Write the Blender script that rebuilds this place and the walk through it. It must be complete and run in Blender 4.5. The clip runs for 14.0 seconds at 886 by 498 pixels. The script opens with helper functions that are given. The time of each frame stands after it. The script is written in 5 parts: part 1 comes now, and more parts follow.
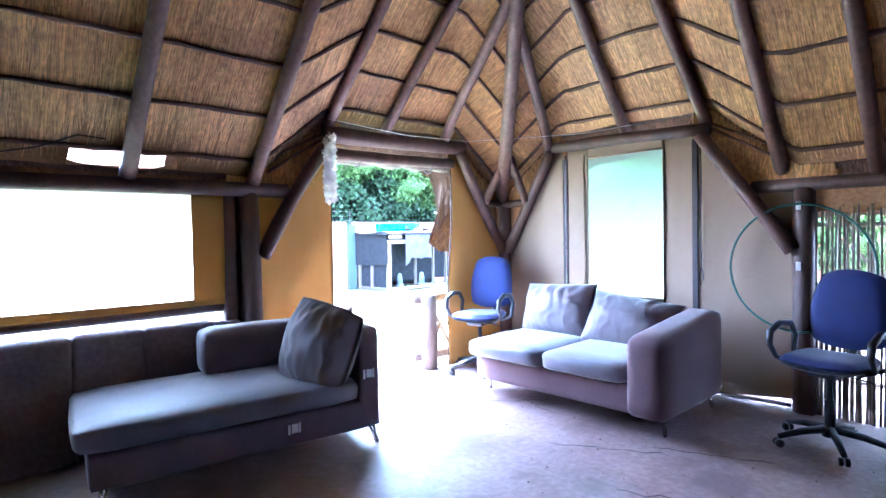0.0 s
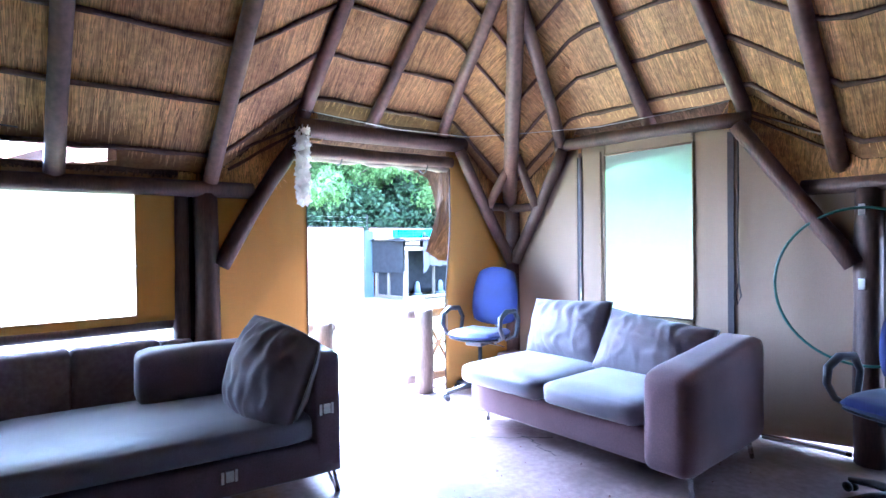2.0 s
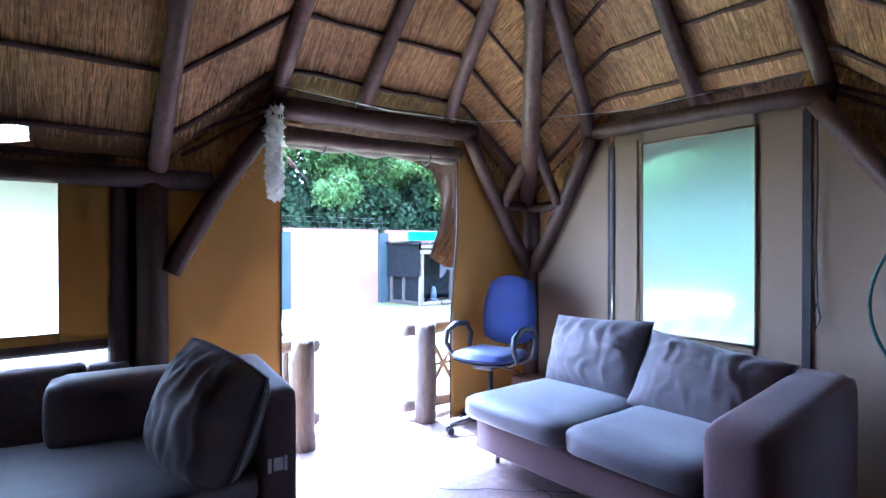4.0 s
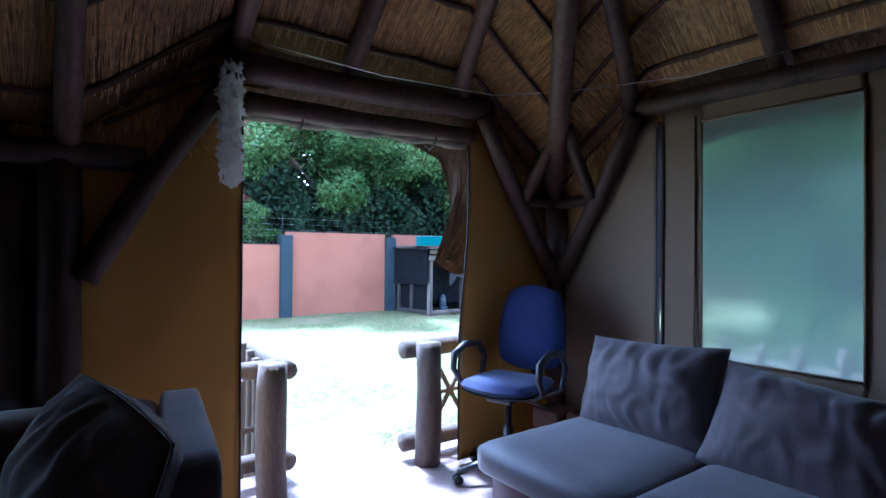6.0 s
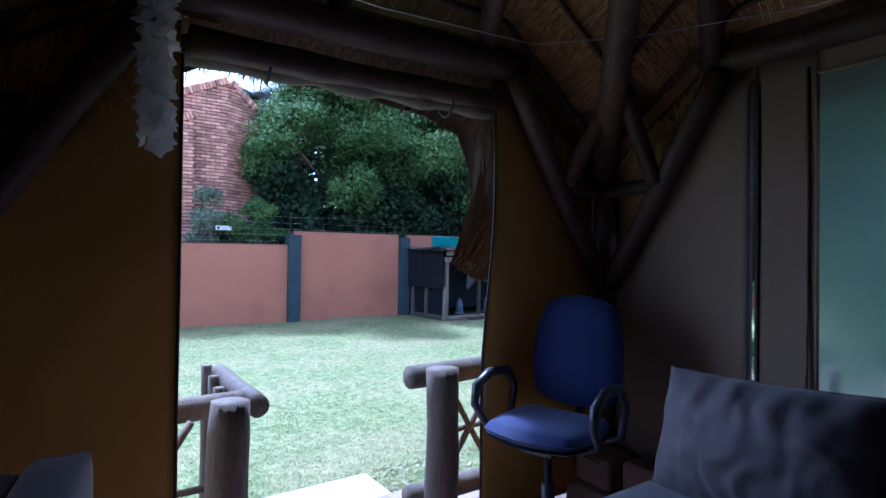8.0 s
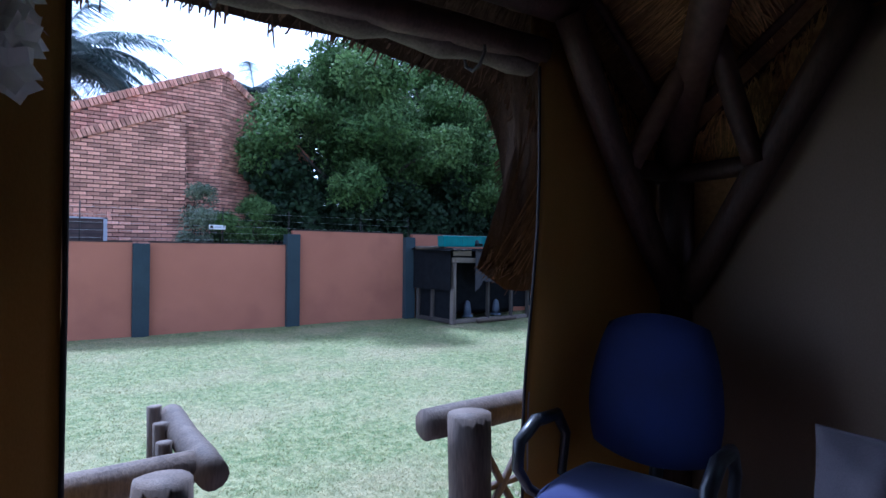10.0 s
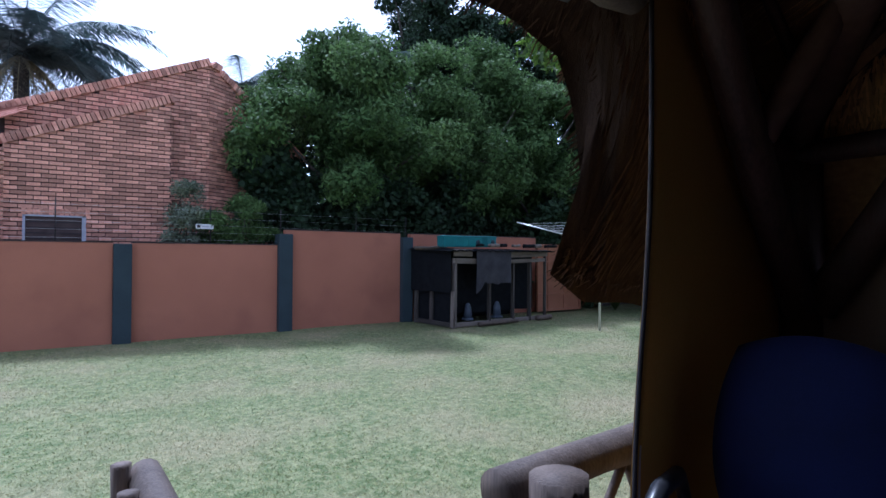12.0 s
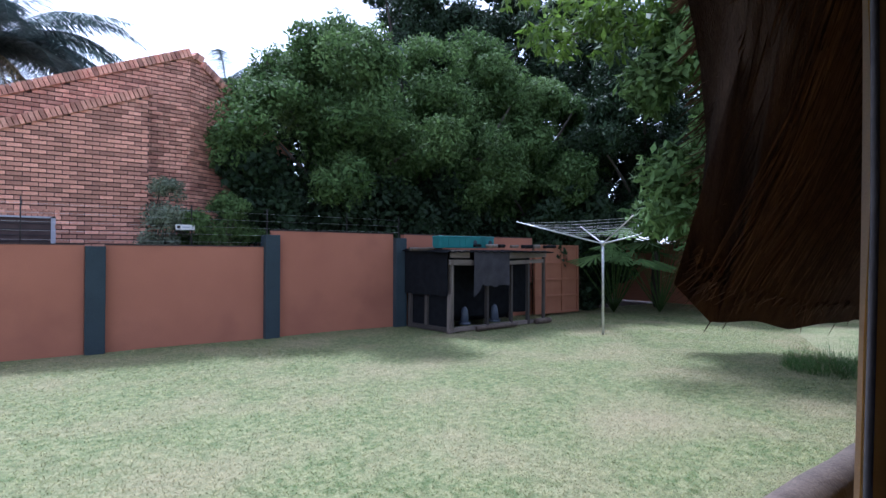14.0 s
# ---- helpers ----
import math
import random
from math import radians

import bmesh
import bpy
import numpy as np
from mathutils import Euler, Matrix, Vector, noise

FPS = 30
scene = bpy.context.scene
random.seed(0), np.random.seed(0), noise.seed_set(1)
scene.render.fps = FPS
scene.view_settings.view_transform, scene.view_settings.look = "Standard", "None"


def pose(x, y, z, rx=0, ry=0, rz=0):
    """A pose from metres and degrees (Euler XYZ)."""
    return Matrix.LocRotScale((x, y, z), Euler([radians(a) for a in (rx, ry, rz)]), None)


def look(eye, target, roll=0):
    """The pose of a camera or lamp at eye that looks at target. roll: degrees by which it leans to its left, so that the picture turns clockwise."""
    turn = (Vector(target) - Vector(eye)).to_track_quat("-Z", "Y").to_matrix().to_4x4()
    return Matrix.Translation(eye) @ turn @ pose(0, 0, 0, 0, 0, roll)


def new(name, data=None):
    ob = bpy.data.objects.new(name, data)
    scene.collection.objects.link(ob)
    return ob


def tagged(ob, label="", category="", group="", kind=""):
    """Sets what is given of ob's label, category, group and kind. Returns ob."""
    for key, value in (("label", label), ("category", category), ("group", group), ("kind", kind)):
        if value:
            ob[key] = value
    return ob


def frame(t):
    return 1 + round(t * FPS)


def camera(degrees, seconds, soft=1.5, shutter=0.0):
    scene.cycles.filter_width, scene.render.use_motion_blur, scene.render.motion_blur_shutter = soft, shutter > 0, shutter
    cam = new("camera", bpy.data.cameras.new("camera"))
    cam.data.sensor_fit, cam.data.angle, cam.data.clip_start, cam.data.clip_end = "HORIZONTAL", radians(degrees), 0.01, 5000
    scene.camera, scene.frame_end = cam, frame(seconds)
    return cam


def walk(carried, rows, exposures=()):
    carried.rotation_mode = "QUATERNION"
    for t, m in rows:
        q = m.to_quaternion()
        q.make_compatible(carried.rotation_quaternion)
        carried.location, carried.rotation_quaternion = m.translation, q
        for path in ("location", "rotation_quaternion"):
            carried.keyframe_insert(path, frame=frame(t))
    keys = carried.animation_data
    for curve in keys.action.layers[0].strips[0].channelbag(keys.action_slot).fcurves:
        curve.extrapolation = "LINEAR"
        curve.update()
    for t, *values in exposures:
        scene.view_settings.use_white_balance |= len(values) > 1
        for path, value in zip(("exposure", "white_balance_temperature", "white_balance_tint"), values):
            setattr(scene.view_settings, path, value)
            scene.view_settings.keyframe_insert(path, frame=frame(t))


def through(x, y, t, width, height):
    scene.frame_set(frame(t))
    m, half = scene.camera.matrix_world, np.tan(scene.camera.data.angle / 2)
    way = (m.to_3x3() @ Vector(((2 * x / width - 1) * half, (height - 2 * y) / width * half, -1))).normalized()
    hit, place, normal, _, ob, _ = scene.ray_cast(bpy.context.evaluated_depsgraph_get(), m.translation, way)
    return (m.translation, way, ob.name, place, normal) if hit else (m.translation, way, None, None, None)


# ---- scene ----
cam = camera(78.7, 14.0)
PATH = [
    (0, (0.534, 0.329, 1.469), (1.901, 1.788, 1.420), -1.0),
    (0.5, (0.706, 0.364, 1.454), (2.047, 1.847, 1.419), -0.9),
    (1, (0.873, 0.431, 1.456), (2.195, 1.931, 1.427), -0.8),
    (1.5, (1.031, 0.507, 1.459), (2.339, 2.020, 1.434), -0.8),
    (2, (1.222, 0.597, 1.473), (2.508, 2.129, 1.450), -0.6),
    (2.5, (1.374, 0.712, 1.469), (2.646, 2.255, 1.452), -0.5),
    (3, (1.513, 0.832, 1.464), (2.771, 2.386, 1.449), -0.3),
    (3.5, (1.675, 0.961, 1.484), (2.913, 2.532, 1.467), -0.1),
    (6, (2.358, 1.746, 1.449), (3.546, 3.354, 1.463), 0.4),
    (6.5, (2.484, 1.922, 1.453), (3.669, 3.533, 1.469), 0.5),
    (7, (2.619, 2.107, 1.451), (3.794, 3.725, 1.468), 0.6),
    (7.5, (2.745, 2.270, 1.451), (3.898, 3.905, 1.468), 0.6),
    (8, (2.854, 2.437, 1.435), (3.993, 4.081, 1.456), 0.7),
    (10.5, (3.262, 3.297, 1.455), (4.390, 4.948, 1.473), 0.5),
    (11, (3.288, 3.480, 1.455), (4.425, 5.124, 1.473), 0.5),
    (11.5, (3.297, 3.612, 1.455), (4.449, 5.247, 1.475), 0.5),
    (12, (3.332, 3.742, 1.455), (4.494, 5.369, 1.475), 0.4),
    (12.5, (3.368, 3.890, 1.455), (4.542, 5.509, 1.477), 0.3),
    (13, (3.398, 4.033, 1.455), (4.582, 5.645, 1.477), 0.3),
    (13.5, (3.446, 4.196, 1.455), (4.641, 5.799, 1.479), 0.2),
    (14, (3.512, 4.354, 1.455), (4.715, 5.952, 1.480), 0.1),
]
walk(cam, [(t, look(eye, target, roll)) for t, eye, target, roll in PATH],
     exposures=[(0, 6.65, 4300, 13), (1.5, 6.6, 4300, 14), (3.5, 5.75, 4300, 14), (4.6, 4.65, 4330, 12), (6.0, 3.15, 4220, 11), (6.5, 2.75, 4240, 11),
                (7.0, 2.36, 4300, 12), (7.5, 2.03, 4300, 13), (8.0, 1.95, 4280, 14), (10.5, 1.25, 4480, 17), (12.0, 0.88, 4800, 18), (13.0, 0.85, 4950, 18), (14.0, 1.2, 5020, 18)])

# ---- sky and sun: bright overcast ----
SUN_EL, SUN_AZ = 62.0, 8.0
world = bpy.data.worlds.new("sky")
scene.world = world
world.use_nodes = True
wn, wl = world.node_tree.nodes, world.node_tree.links
sky = wn.new("ShaderNodeTexSky")
sky.sky_type, sky.sun_disc = "NISHITA", False
sky.sun_elevation, sky.sun_rotation = radians(SUN_EL), radians(SUN_AZ)
sky.air_density, sky.dust_density = 1.0, 1.5
hsv = wn.new("ShaderNodeHueSaturation")
hsv.inputs["Saturation"].default_value = 0.28
hsv.inputs["Value"].default_value = 1.1
wl.new(sky.outputs[0], hsv.inputs["Color"])
wl.new(hsv.outputs[0], wn["Background"].inputs[0])
wn["Background"].inputs[1].default_value = 0.14
sun = new("sun", bpy.data.lights.new("sun", "SUN"))
sun.data.energy, sun.data.angle, sun.data.color = 2.2, radians(6), (1.0, 0.98, 0.95)
sun.matrix_world = look((0, 0, 0), (-math.sin(radians(SUN_AZ)) * math.cos(radians(SUN_EL)), -math.cos(radians(SUN_AZ)) * math.cos(radians(SUN_EL)), -math.sin(radians(SUN_EL))))


# ---- materials ----
def rgb(r, g, b):
    return (r, g, b, 1.0)


def material(name, dark, light, scale=8.0, stretch=(1, 1, 1), rough=0.8, bump=0.15, fine=60.0, metal=0.0, spread=(0.3, 0.7), vary=0.0, mode="", blotch=None, through=0.0, sheen=0.0, dist=0.01):
    """Two scales of noise between two colours, fine relief; vary: change from piece to piece."""
    m = bpy.data.materials.new(name)
    m.use_nodes = True
    n, l = m.node_tree.nodes, m.node_tree.links
    p = n["Principled BSDF"]
    co = n.new("ShaderNodeTexCoord")
    mp = n.new("ShaderNodeMapping")
    mp.inputs["Scale"].default_value = stretch
    l.new(co.outputs["Object"], mp.inputs[0])
    big = n.new("ShaderNodeTexNoise")
    big.inputs["Scale"].default_value = scale
    big.inputs["Detail"].default_value = 5
    small = n.new("ShaderNodeTexNoise")
    small.inputs["Scale"].default_value = fine
    small.inputs["Detail"].default_value = 3
    l.new(mp.outputs[0], big.inputs["Vector"])
    l.new(mp.outputs[0], small.inputs["Vector"])
    ramp = n.new("ShaderNodeValToRGB")
    ramp.color_ramp.elements[0].position, ramp.color_ramp.elements[1].position = spread
    ramp.color_ramp.elements[0].color, ramp.color_ramp.elements[1].color = rgb(*dark), rgb(*light)
    mixf = n.new("ShaderNodeMath")
    mixf.operation = "MULTIPLY_ADD"
    mixf.inputs[1].default_value = 0.45
    half = n.new("ShaderNodeMath")
    half.operation = "MULTIPLY"
    half.inputs[1].default_value = 0.55
    l.new(big.outputs[0], half.inputs[0])
    l.new(small.outputs[0], mixf.inputs[0])
    l.new(half.outputs[0], mixf.inputs[2])
    l.new(mixf.outputs[0], ramp.inputs[0])
    col = ramp.outputs[0]
    if blotch:
        pat = n.new("ShaderNodeTexNoise")
        pat.inputs["Scale"].default_value = blotch[0]
        pat.inputs["Detail"].default_value = 6
        l.new(co.outputs["Object"], pat.inputs["Vector"])
        pr = n.new("ShaderNodeValToRGB")
        pr.color_ramp.elements[0].position, pr.color_ramp.elements[1].position = blotch[2], blotch[3]
        if len(blotch) > 4:
            pr.color_ramp.elements[1].color = rgb(blotch[4], blotch[4], blotch[4])
        l.new(pat.outputs[0], pr.inputs[0])
        mx = n.new("ShaderNodeMixRGB")
        mx.inputs[2].default_value = rgb(*blotch[1])
        l.new(pr.outputs[0], mx.inputs[0])
        l.new(col, mx.inputs[1])
        col = mx.outputs[0]
    if vary:
        h = n.new("ShaderNodeHueSaturation")
        if mode == "island":
            src = n.new("ShaderNodeNewGeometry").outputs["Random Per Island"]
        else:
            src = n.new("ShaderNodeObjectInfo").outputs["Random"]
        r = n.new("ShaderNodeMapRange")
        r.inputs["To Min"].default_value, r.inputs["To Max"].default_value = 1 - vary, 1 + vary
        l.new(src, r.inputs[0])
        l.new(r.outputs[0], h.inputs["Value"])
        l.new(col, h.inputs["Color"])
        col = h.outputs[0]
    l.new(col, p.inputs["Base Color"])
    p.inputs["Roughness"].default_value = rough
    p.inputs["Metallic"].default_value = metal
    if sheen:
        p.inputs["Sheen Weight"].default_value = sheen
        p.inputs["Sheen Roughness"].default_value = 0.4
    if bump:
        b = n.new("ShaderNodeBump")
        b.inputs["Strength"].default_value = bump
        b.inputs["Distance"].default_value = dist
        l.new(mixf.outputs[0], b.inputs["Height"])
        l.new(b.outputs[0], p.inputs["Normal"])
    if through:
        tr = n.new("ShaderNodeBsdfTranslucent")
        l.new(col, tr.inputs[0])
        ms = n.new("ShaderNodeMixShader")
        ms.inputs[0].default_value = through
        l.new(p.outputs[0], ms.inputs[1])
        l.new(tr.outputs[0], ms.inputs[2])
        l.new(ms.outputs[0], n["Material Output"].inputs[0])
    return m


THATCH = material("thatch", (0.18, 0.088, 0.036), (0.48, 0.275, 0.11), scale=3, fine=40, rough=0.85, bump=0.5, vary=0.25)
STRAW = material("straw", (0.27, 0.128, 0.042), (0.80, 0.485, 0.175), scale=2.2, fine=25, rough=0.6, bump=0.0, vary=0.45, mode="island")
# Eaves straw and thatch: the shade under the eaves is put into these dark colours.
SHADED_STRAW = material("shaded_eaves_straw", (0.045, 0.028, 0.020), (0.15, 0.095, 0.062), scale=2.2, fine=25, rough=0.95, bump=0.0, vary=0.45, mode="island")
SHADED_THATCH = material("shaded_eaves_thatch", (0.04, 0.026, 0.019), (0.12, 0.078, 0.052), scale=5, stretch=(6, 6, 1), fine=60, rough=0.95, bump=0.8, vary=0.1)
POLE = material("dark_pole", (0.034, 0.017, 0.012), (0.12, 0.064, 0.044), scale=3, stretch=(3, 3, 0.6), fine=30, rough=0.6, bump=0.35, vary=0.2)
RAFTER = material("rafter_pole", (0.046, 0.023, 0.016), (0.16, 0.085, 0.057), scale=3, fine=25, rough=0.6, bump=0.35, vary=0.25)
LATH = material("lath", (0.05, 0.026, 0.016), (0.16, 0.088, 0.05), scale=4, fine=40, rough=0.8, bump=0.3)
GREY_POLE = material("grey_pole", (0.05, 0.034, 0.026), (0.17, 0.125, 0.095), scale=3, stretch=(4, 4, 0.5), fine=30, rough=0.75, bump=0.5, vary=0.2)
# Same tan canvas as the beige one; backlight is put into its ochre colour.
CANVAS_BACKLIT = material("backlit_tan_canvas", (0.44, 0.25, 0.055), (0.54, 0.32, 0.08), scale=1.5, stretch=(1, 1, 0.4), fine=250, rough=0.9, bump=0.1, through=0.12)
CANVAS_B = material("beige_canvas", (0.25, 0.18, 0.12), (0.32, 0.235, 0.16), scale=1.5, stretch=(1, 1, 0.4), fine=250, rough=0.9, bump=0.1, through=0.02)
# Lighter canvas copy for the door hem; outside light is in its colour.
CANVAS_LIT = material("lit_hem_canvas", (0.40, 0.36, 0.31), (0.54, 0.49, 0.43), scale=3, fine=250, rough=0.9, bump=0.1)
TRIM = material("dark_trim", (0.02, 0.016, 0.018), (0.05, 0.04, 0.04), rough=0.7, bump=0.1)
FLOOR = material("concrete", (0.15, 0.10, 0.095), (0.33, 0.25, 0.235), scale=1.6, fine=22, rough=0.5, bump=0.5, blotch=(2.2, (0.12, 0.08, 0.075), 0.50, 0.66, 0.8))
SLAB = material("paving_slab", (0.30, 0.25, 0.22), (0.52, 0.46, 0.40), scale=3, fine=50, rough=0.9, bump=0.3)
PLASTER_WALL = material("back_wall", (0.15, 0.105, 0.07), (0.21, 0.15, 0.10), scale=2, fine=40, rough=0.9, bump=0.2)
LOW_WALL = material("rough_plaster", (0.10, 0.075, 0.085), (0.23, 0.175, 0.19), scale=4, fine=30, rough=0.9, bump=0.5, vary=0.12)
LOW_STONE = material("brown_stone", (0.10, 0.05, 0.035), (0.24, 0.13, 0.09), scale=5, fine=40, rough=0.9, bump=0.4, vary=0.15)
SUEDE_DARK = material("dark_suede", (0.055, 0.038, 0.050), (0.115, 0.078, 0.095), scale=5, fine=120, rough=0.7, bump=0.1, sheen=0.5)
SUEDE = material("mauve_suede", (0.085, 0.048, 0.055), (0.15, 0.088, 0.098), scale=3, fine=120, rough=0.85, bump=0.1, sheen=0.2)
SEAT_CLOTH = material("grey_seat_cloth", (0.068, 0.062, 0.078), (0.145, 0.133, 0.16), scale=3, fine=200, rough=0.5, bump=0.12, sheen=0.45)
CUSHION = material("grey_cushion_cloth", (0.085, 0.070, 0.080), (0.155, 0.128, 0.14), scale=4, fine=200, rough=0.75, bump=0.2, sheen=0.25)
BLUE = material("blue_fabric", (0.005, 0.009, 0.058), (0.009, 0.016, 0.105), scale=6, fine=300, rough=0.85, bump=0.1, sheen=0.2)
PLASTIC = material("black_plastic", (0.012, 0.013, 0.016), (0.03, 0.03, 0.035), scale=20, fine=200, rough=0.35, bump=0.03)
CHROME = material("chrome", (0.55, 0.55, 0.56), (0.75, 0.75, 0.76), rough=0.22, metal=1.0, bump=0.0)
STEEL = material("galvanised_steel", (0.50, 0.50, 0.50), (0.75, 0.75, 0.74), rough=0.4, metal=0.6, bump=0.02)
HOOP = material("green_hoop", (0.012, 0.05, 0.04), (0.03, 0.13, 0.10), scale=3, rough=0.3, bump=0.0)
PETAL = material("white_petal", (0.78, 0.76, 0.78), (0.92, 0.90, 0.91), scale=20, rough=0.8, bump=0.0, through=0.4)
WALL_PAINT = material("terracotta_paint", (0.38, 0.145, 0.085), (0.46, 0.185, 0.11), scale=1.2, fine=60, rough=0.85, bump=0.15, blotch=(0.8, (0.34, 0.13, 0.08), 0.55, 0.75))
PILASTER = material("slate_paint", (0.022, 0.036, 0.045), (0.040, 0.060, 0.072), scale=2, fine=60, rough=0.8, bump=0.2)
BRICK = material("face_brick", (0.40, 0.145, 0.10), (0.80, 0.44, 0.31), scale=6, fine=50, rough=0.85, bump=0.3, vary=0.38)
BRICKS = material("face_brick_far", (0.40, 0.145, 0.10), (0.80, 0.44, 0.31), scale=6, fine=50, rough=0.85, bump=0.3, vary=0.38, mode="island")
MORTAR = material("mortar", (0.055, 0.036, 0.034), (0.11, 0.076, 0.068), scale=6, fine=60, rough=0.95, bump=0.3)
TILE = material("red_roof_tile", (0.30, 0.10, 0.06), (0.50, 0.20, 0.13), scale=3, fine=30, rough=0.8, bump=0.2, vary=0.15, mode="island")
FASCIA = material("blue_fascia", (0.06, 0.32, 0.48), (0.09, 0.42, 0.58), scale=2, fine=50, rough=0.5, bump=0.02)
GLASS_DARK = material("dark_pane", (0.02, 0.022, 0.03), (0.04, 0.045, 0.055), scale=2, rough=0.35, bump=0.0)
FRAME_GREY = material("grey_frame", (0.35, 0.36, 0.42), (0.50, 0.50, 0.56), rough=0.5, bump=0.02)
GRASS = material("lawn", (0.095, 0.130, 0.042), (0.25, 0.25, 0.115), scale=14.0, fine=55, rough=0.95, bump=0.8, dist=0.03, spread=(0.40, 0.60), blotch=(0.85, (0.34, 0.26, 0.16), 0.44, 0.78, 0.6))
BLADE = material("grass_blades", (0.16, 0.205, 0.068), (0.38, 0.365, 0.18), scale=14.0, fine=40.0, rough=0.9, bump=0.0, vary=0.6, mode="island", through=0.6, spread=(0.38, 0.62), blotch=(0.85, (0.48, 0.38, 0.25), 0.44, 0.78, 0.7))
BLADE_GREEN = material("tuft_blades", (0.05, 0.13, 0.02), (0.14, 0.27, 0.05), scale=2, fine=10, rough=0.7, bump=0.0, vary=0.3, mode="island", through=0.3)
SOIL = material("soil", (0.05, 0.032, 0.024), (0.14, 0.095, 0.07), scale=4, fine=40, rough=1.0, bump=0.6)
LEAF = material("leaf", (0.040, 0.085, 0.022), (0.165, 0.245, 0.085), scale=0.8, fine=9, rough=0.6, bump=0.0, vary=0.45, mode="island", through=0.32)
# Darker copy of the leaf colour, carrying the shade of the hollows.
LEAF_SHADED = material("shaded_leaf", (0.014, 0.028, 0.014), (0.05, 0.08, 0.038), scale=1.2, fine=9, rough=0.45, bump=0.0, vary=0.4, mode="island", through=0.15)
LEAF_BRIGHT = material("bright_leaf", (0.05, 0.10, 0.012), (0.15, 0.23, 0.035), scale=1.2, fine=9, rough=0.5, bump=0.0, vary=0.35, mode="island", through=0.45)
LEAF_GREY = material("grey_leaf", (0.12, 0.15, 0.10), (0.30, 0.34, 0.23), scale=1.2, fine=9, rough=0.6, bump=0.0, vary=0.35, mode="island", through=0.3)
PALM = material("palm_leaf", (0.05, 0.085, 0.085), (0.17, 0.22, 0.20), scale=1.2, fine=9, rough=0.4, bump=0.0, vary=0.35, mode="island", through=0.3)
PALM_DRY = material("dry_palm_leaf", (0.22, 0.19, 0.10), (0.38, 0.34, 0.20), scale=1.2, fine=9, rough=0.6, bump=0.0, vary=0.3, mode="island", through=0.3)
BARK = material("bark", (0.035, 0.028, 0.022), (0.11, 0.09, 0.07), scale=4, stretch=(3, 3, 0.7), fine=25, rough=0.95, bump=0.6)
TIMBER = material("weathered_timber", (0.09, 0.07, 0.06), (0.27, 0.225, 0.19), scale=3, stretch=(4, 4, 0.6), fine=40, rough=0.85, bump=0.4, vary=0.2)
SHADE_NET = material("black_shade_net", (0.005, 0.0055, 0.007), (0.016, 0.017, 0.02), scale=6, fine=300, rough=0.95, bump=0.3)
GREY_CLOTH = material("grey_rag", (0.03, 0.03, 0.036), (0.085, 0.08, 0.09), scale=3, fine=120, rough=0.95, bump=0.3)
TEAL = material("teal_plastic", (0.015, 0.135, 0.145), (0.03, 0.21, 0.215), scale=4, fine=80, rough=0.45, bump=0.02)
GATE = material("rusty_brown_paint", (0.26, 0.10, 0.05), (0.36, 0.15, 0.08), scale=3, fine=50, rough=0.7, bump=0.2)
WHITE = material("white_paint", (0.62, 0.62, 0.62), (0.78, 0.78, 0.78), rough=0.6, bump=0.02)
# Darker copy of the weathered timber, with the run's shade in its colour.
SHADED_TIMBER = material("shaded_timber", (0.03, 0.024, 0.02), (0.09, 0.075, 0.065), scale=3, stretch=(4, 4, 0.6), fine=40, rough=0.9, bump=0.4, vary=0.2)
REED = material("reed", (0.13, 0.10, 0.075), (0.36, 0.30, 0.23), scale=5, fine=30, rough=0.7, bump=0.3, vary=0.35)
for m in (SHADE_NET, GREY_CLOTH, SHADED_THATCH, SHADED_STRAW, LEAF_SHADED, LEAF):
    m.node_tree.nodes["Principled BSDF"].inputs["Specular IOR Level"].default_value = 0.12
BLUE_GREY = material("blue_grey_plastic", (0.08, 0.10, 0.14), (0.15, 0.175, 0.23), rough=0.5, bump=0.05)

def plastic_sheet(name, milky, rough_lo, rough_hi, tint, glow):
    """Clear PVC gone milky: rough transmission mixed with scattered light."""
    m = bpy.data.materials.new(name)
    m.use_nodes = True
    n, l = m.node_tree.nodes, m.node_tree.links
    p = n["Principled BSDF"]
    p.inputs["Base Color"].default_value = rgb(*tint)
    p.inputs["Transmission Weight"].default_value = 1.0
    p.inputs["IOR"].default_value = 1.12
    cloud = n.new("ShaderNodeTexNoise")
    cloud.inputs["Scale"].default_value = 1.6
    rng = n.new("ShaderNodeMapRange")
    rng.inputs["To Min"].default_value, rng.inputs["To Max"].default_value = rough_lo, rough_hi
    l.new(cloud.outputs[0], rng.inputs[0])
    l.new(rng.outputs[0], p.inputs["Roughness"])
    wave = n.new("ShaderNodeTexNoise")
    wave.inputs["Scale"].default_value = 2.5
    bump = n.new("ShaderNodeBump")
    bump.inputs["Strength"].default_value, bump.inputs["Distance"].default_value = 0.6, 0.05
    l.new(wave.outputs[0], bump.inputs["Height"])
    l.new(bump.outputs[0], p.inputs["Normal"])
    tr = n.new("ShaderNodeBsdfTranslucent")
    tr.inputs[0].default_value = rgb(*glow)
    mix = n.new("ShaderNodeMixShader")
    mix.inputs[0].default_value = milky
    l.new(p.outputs[0], mix.inputs[1])
    l.new(tr.outputs[0], mix.inputs[2])
    l.new(mix.outputs[0], n["Material Output"].inputs[0])
    return m


PVC_MILKY = plastic_sheet("milky_pvc", 0.85, 0.4, 0.7, (0.85, 0.85, 0.85), (0.5, 0.5, 0.5))
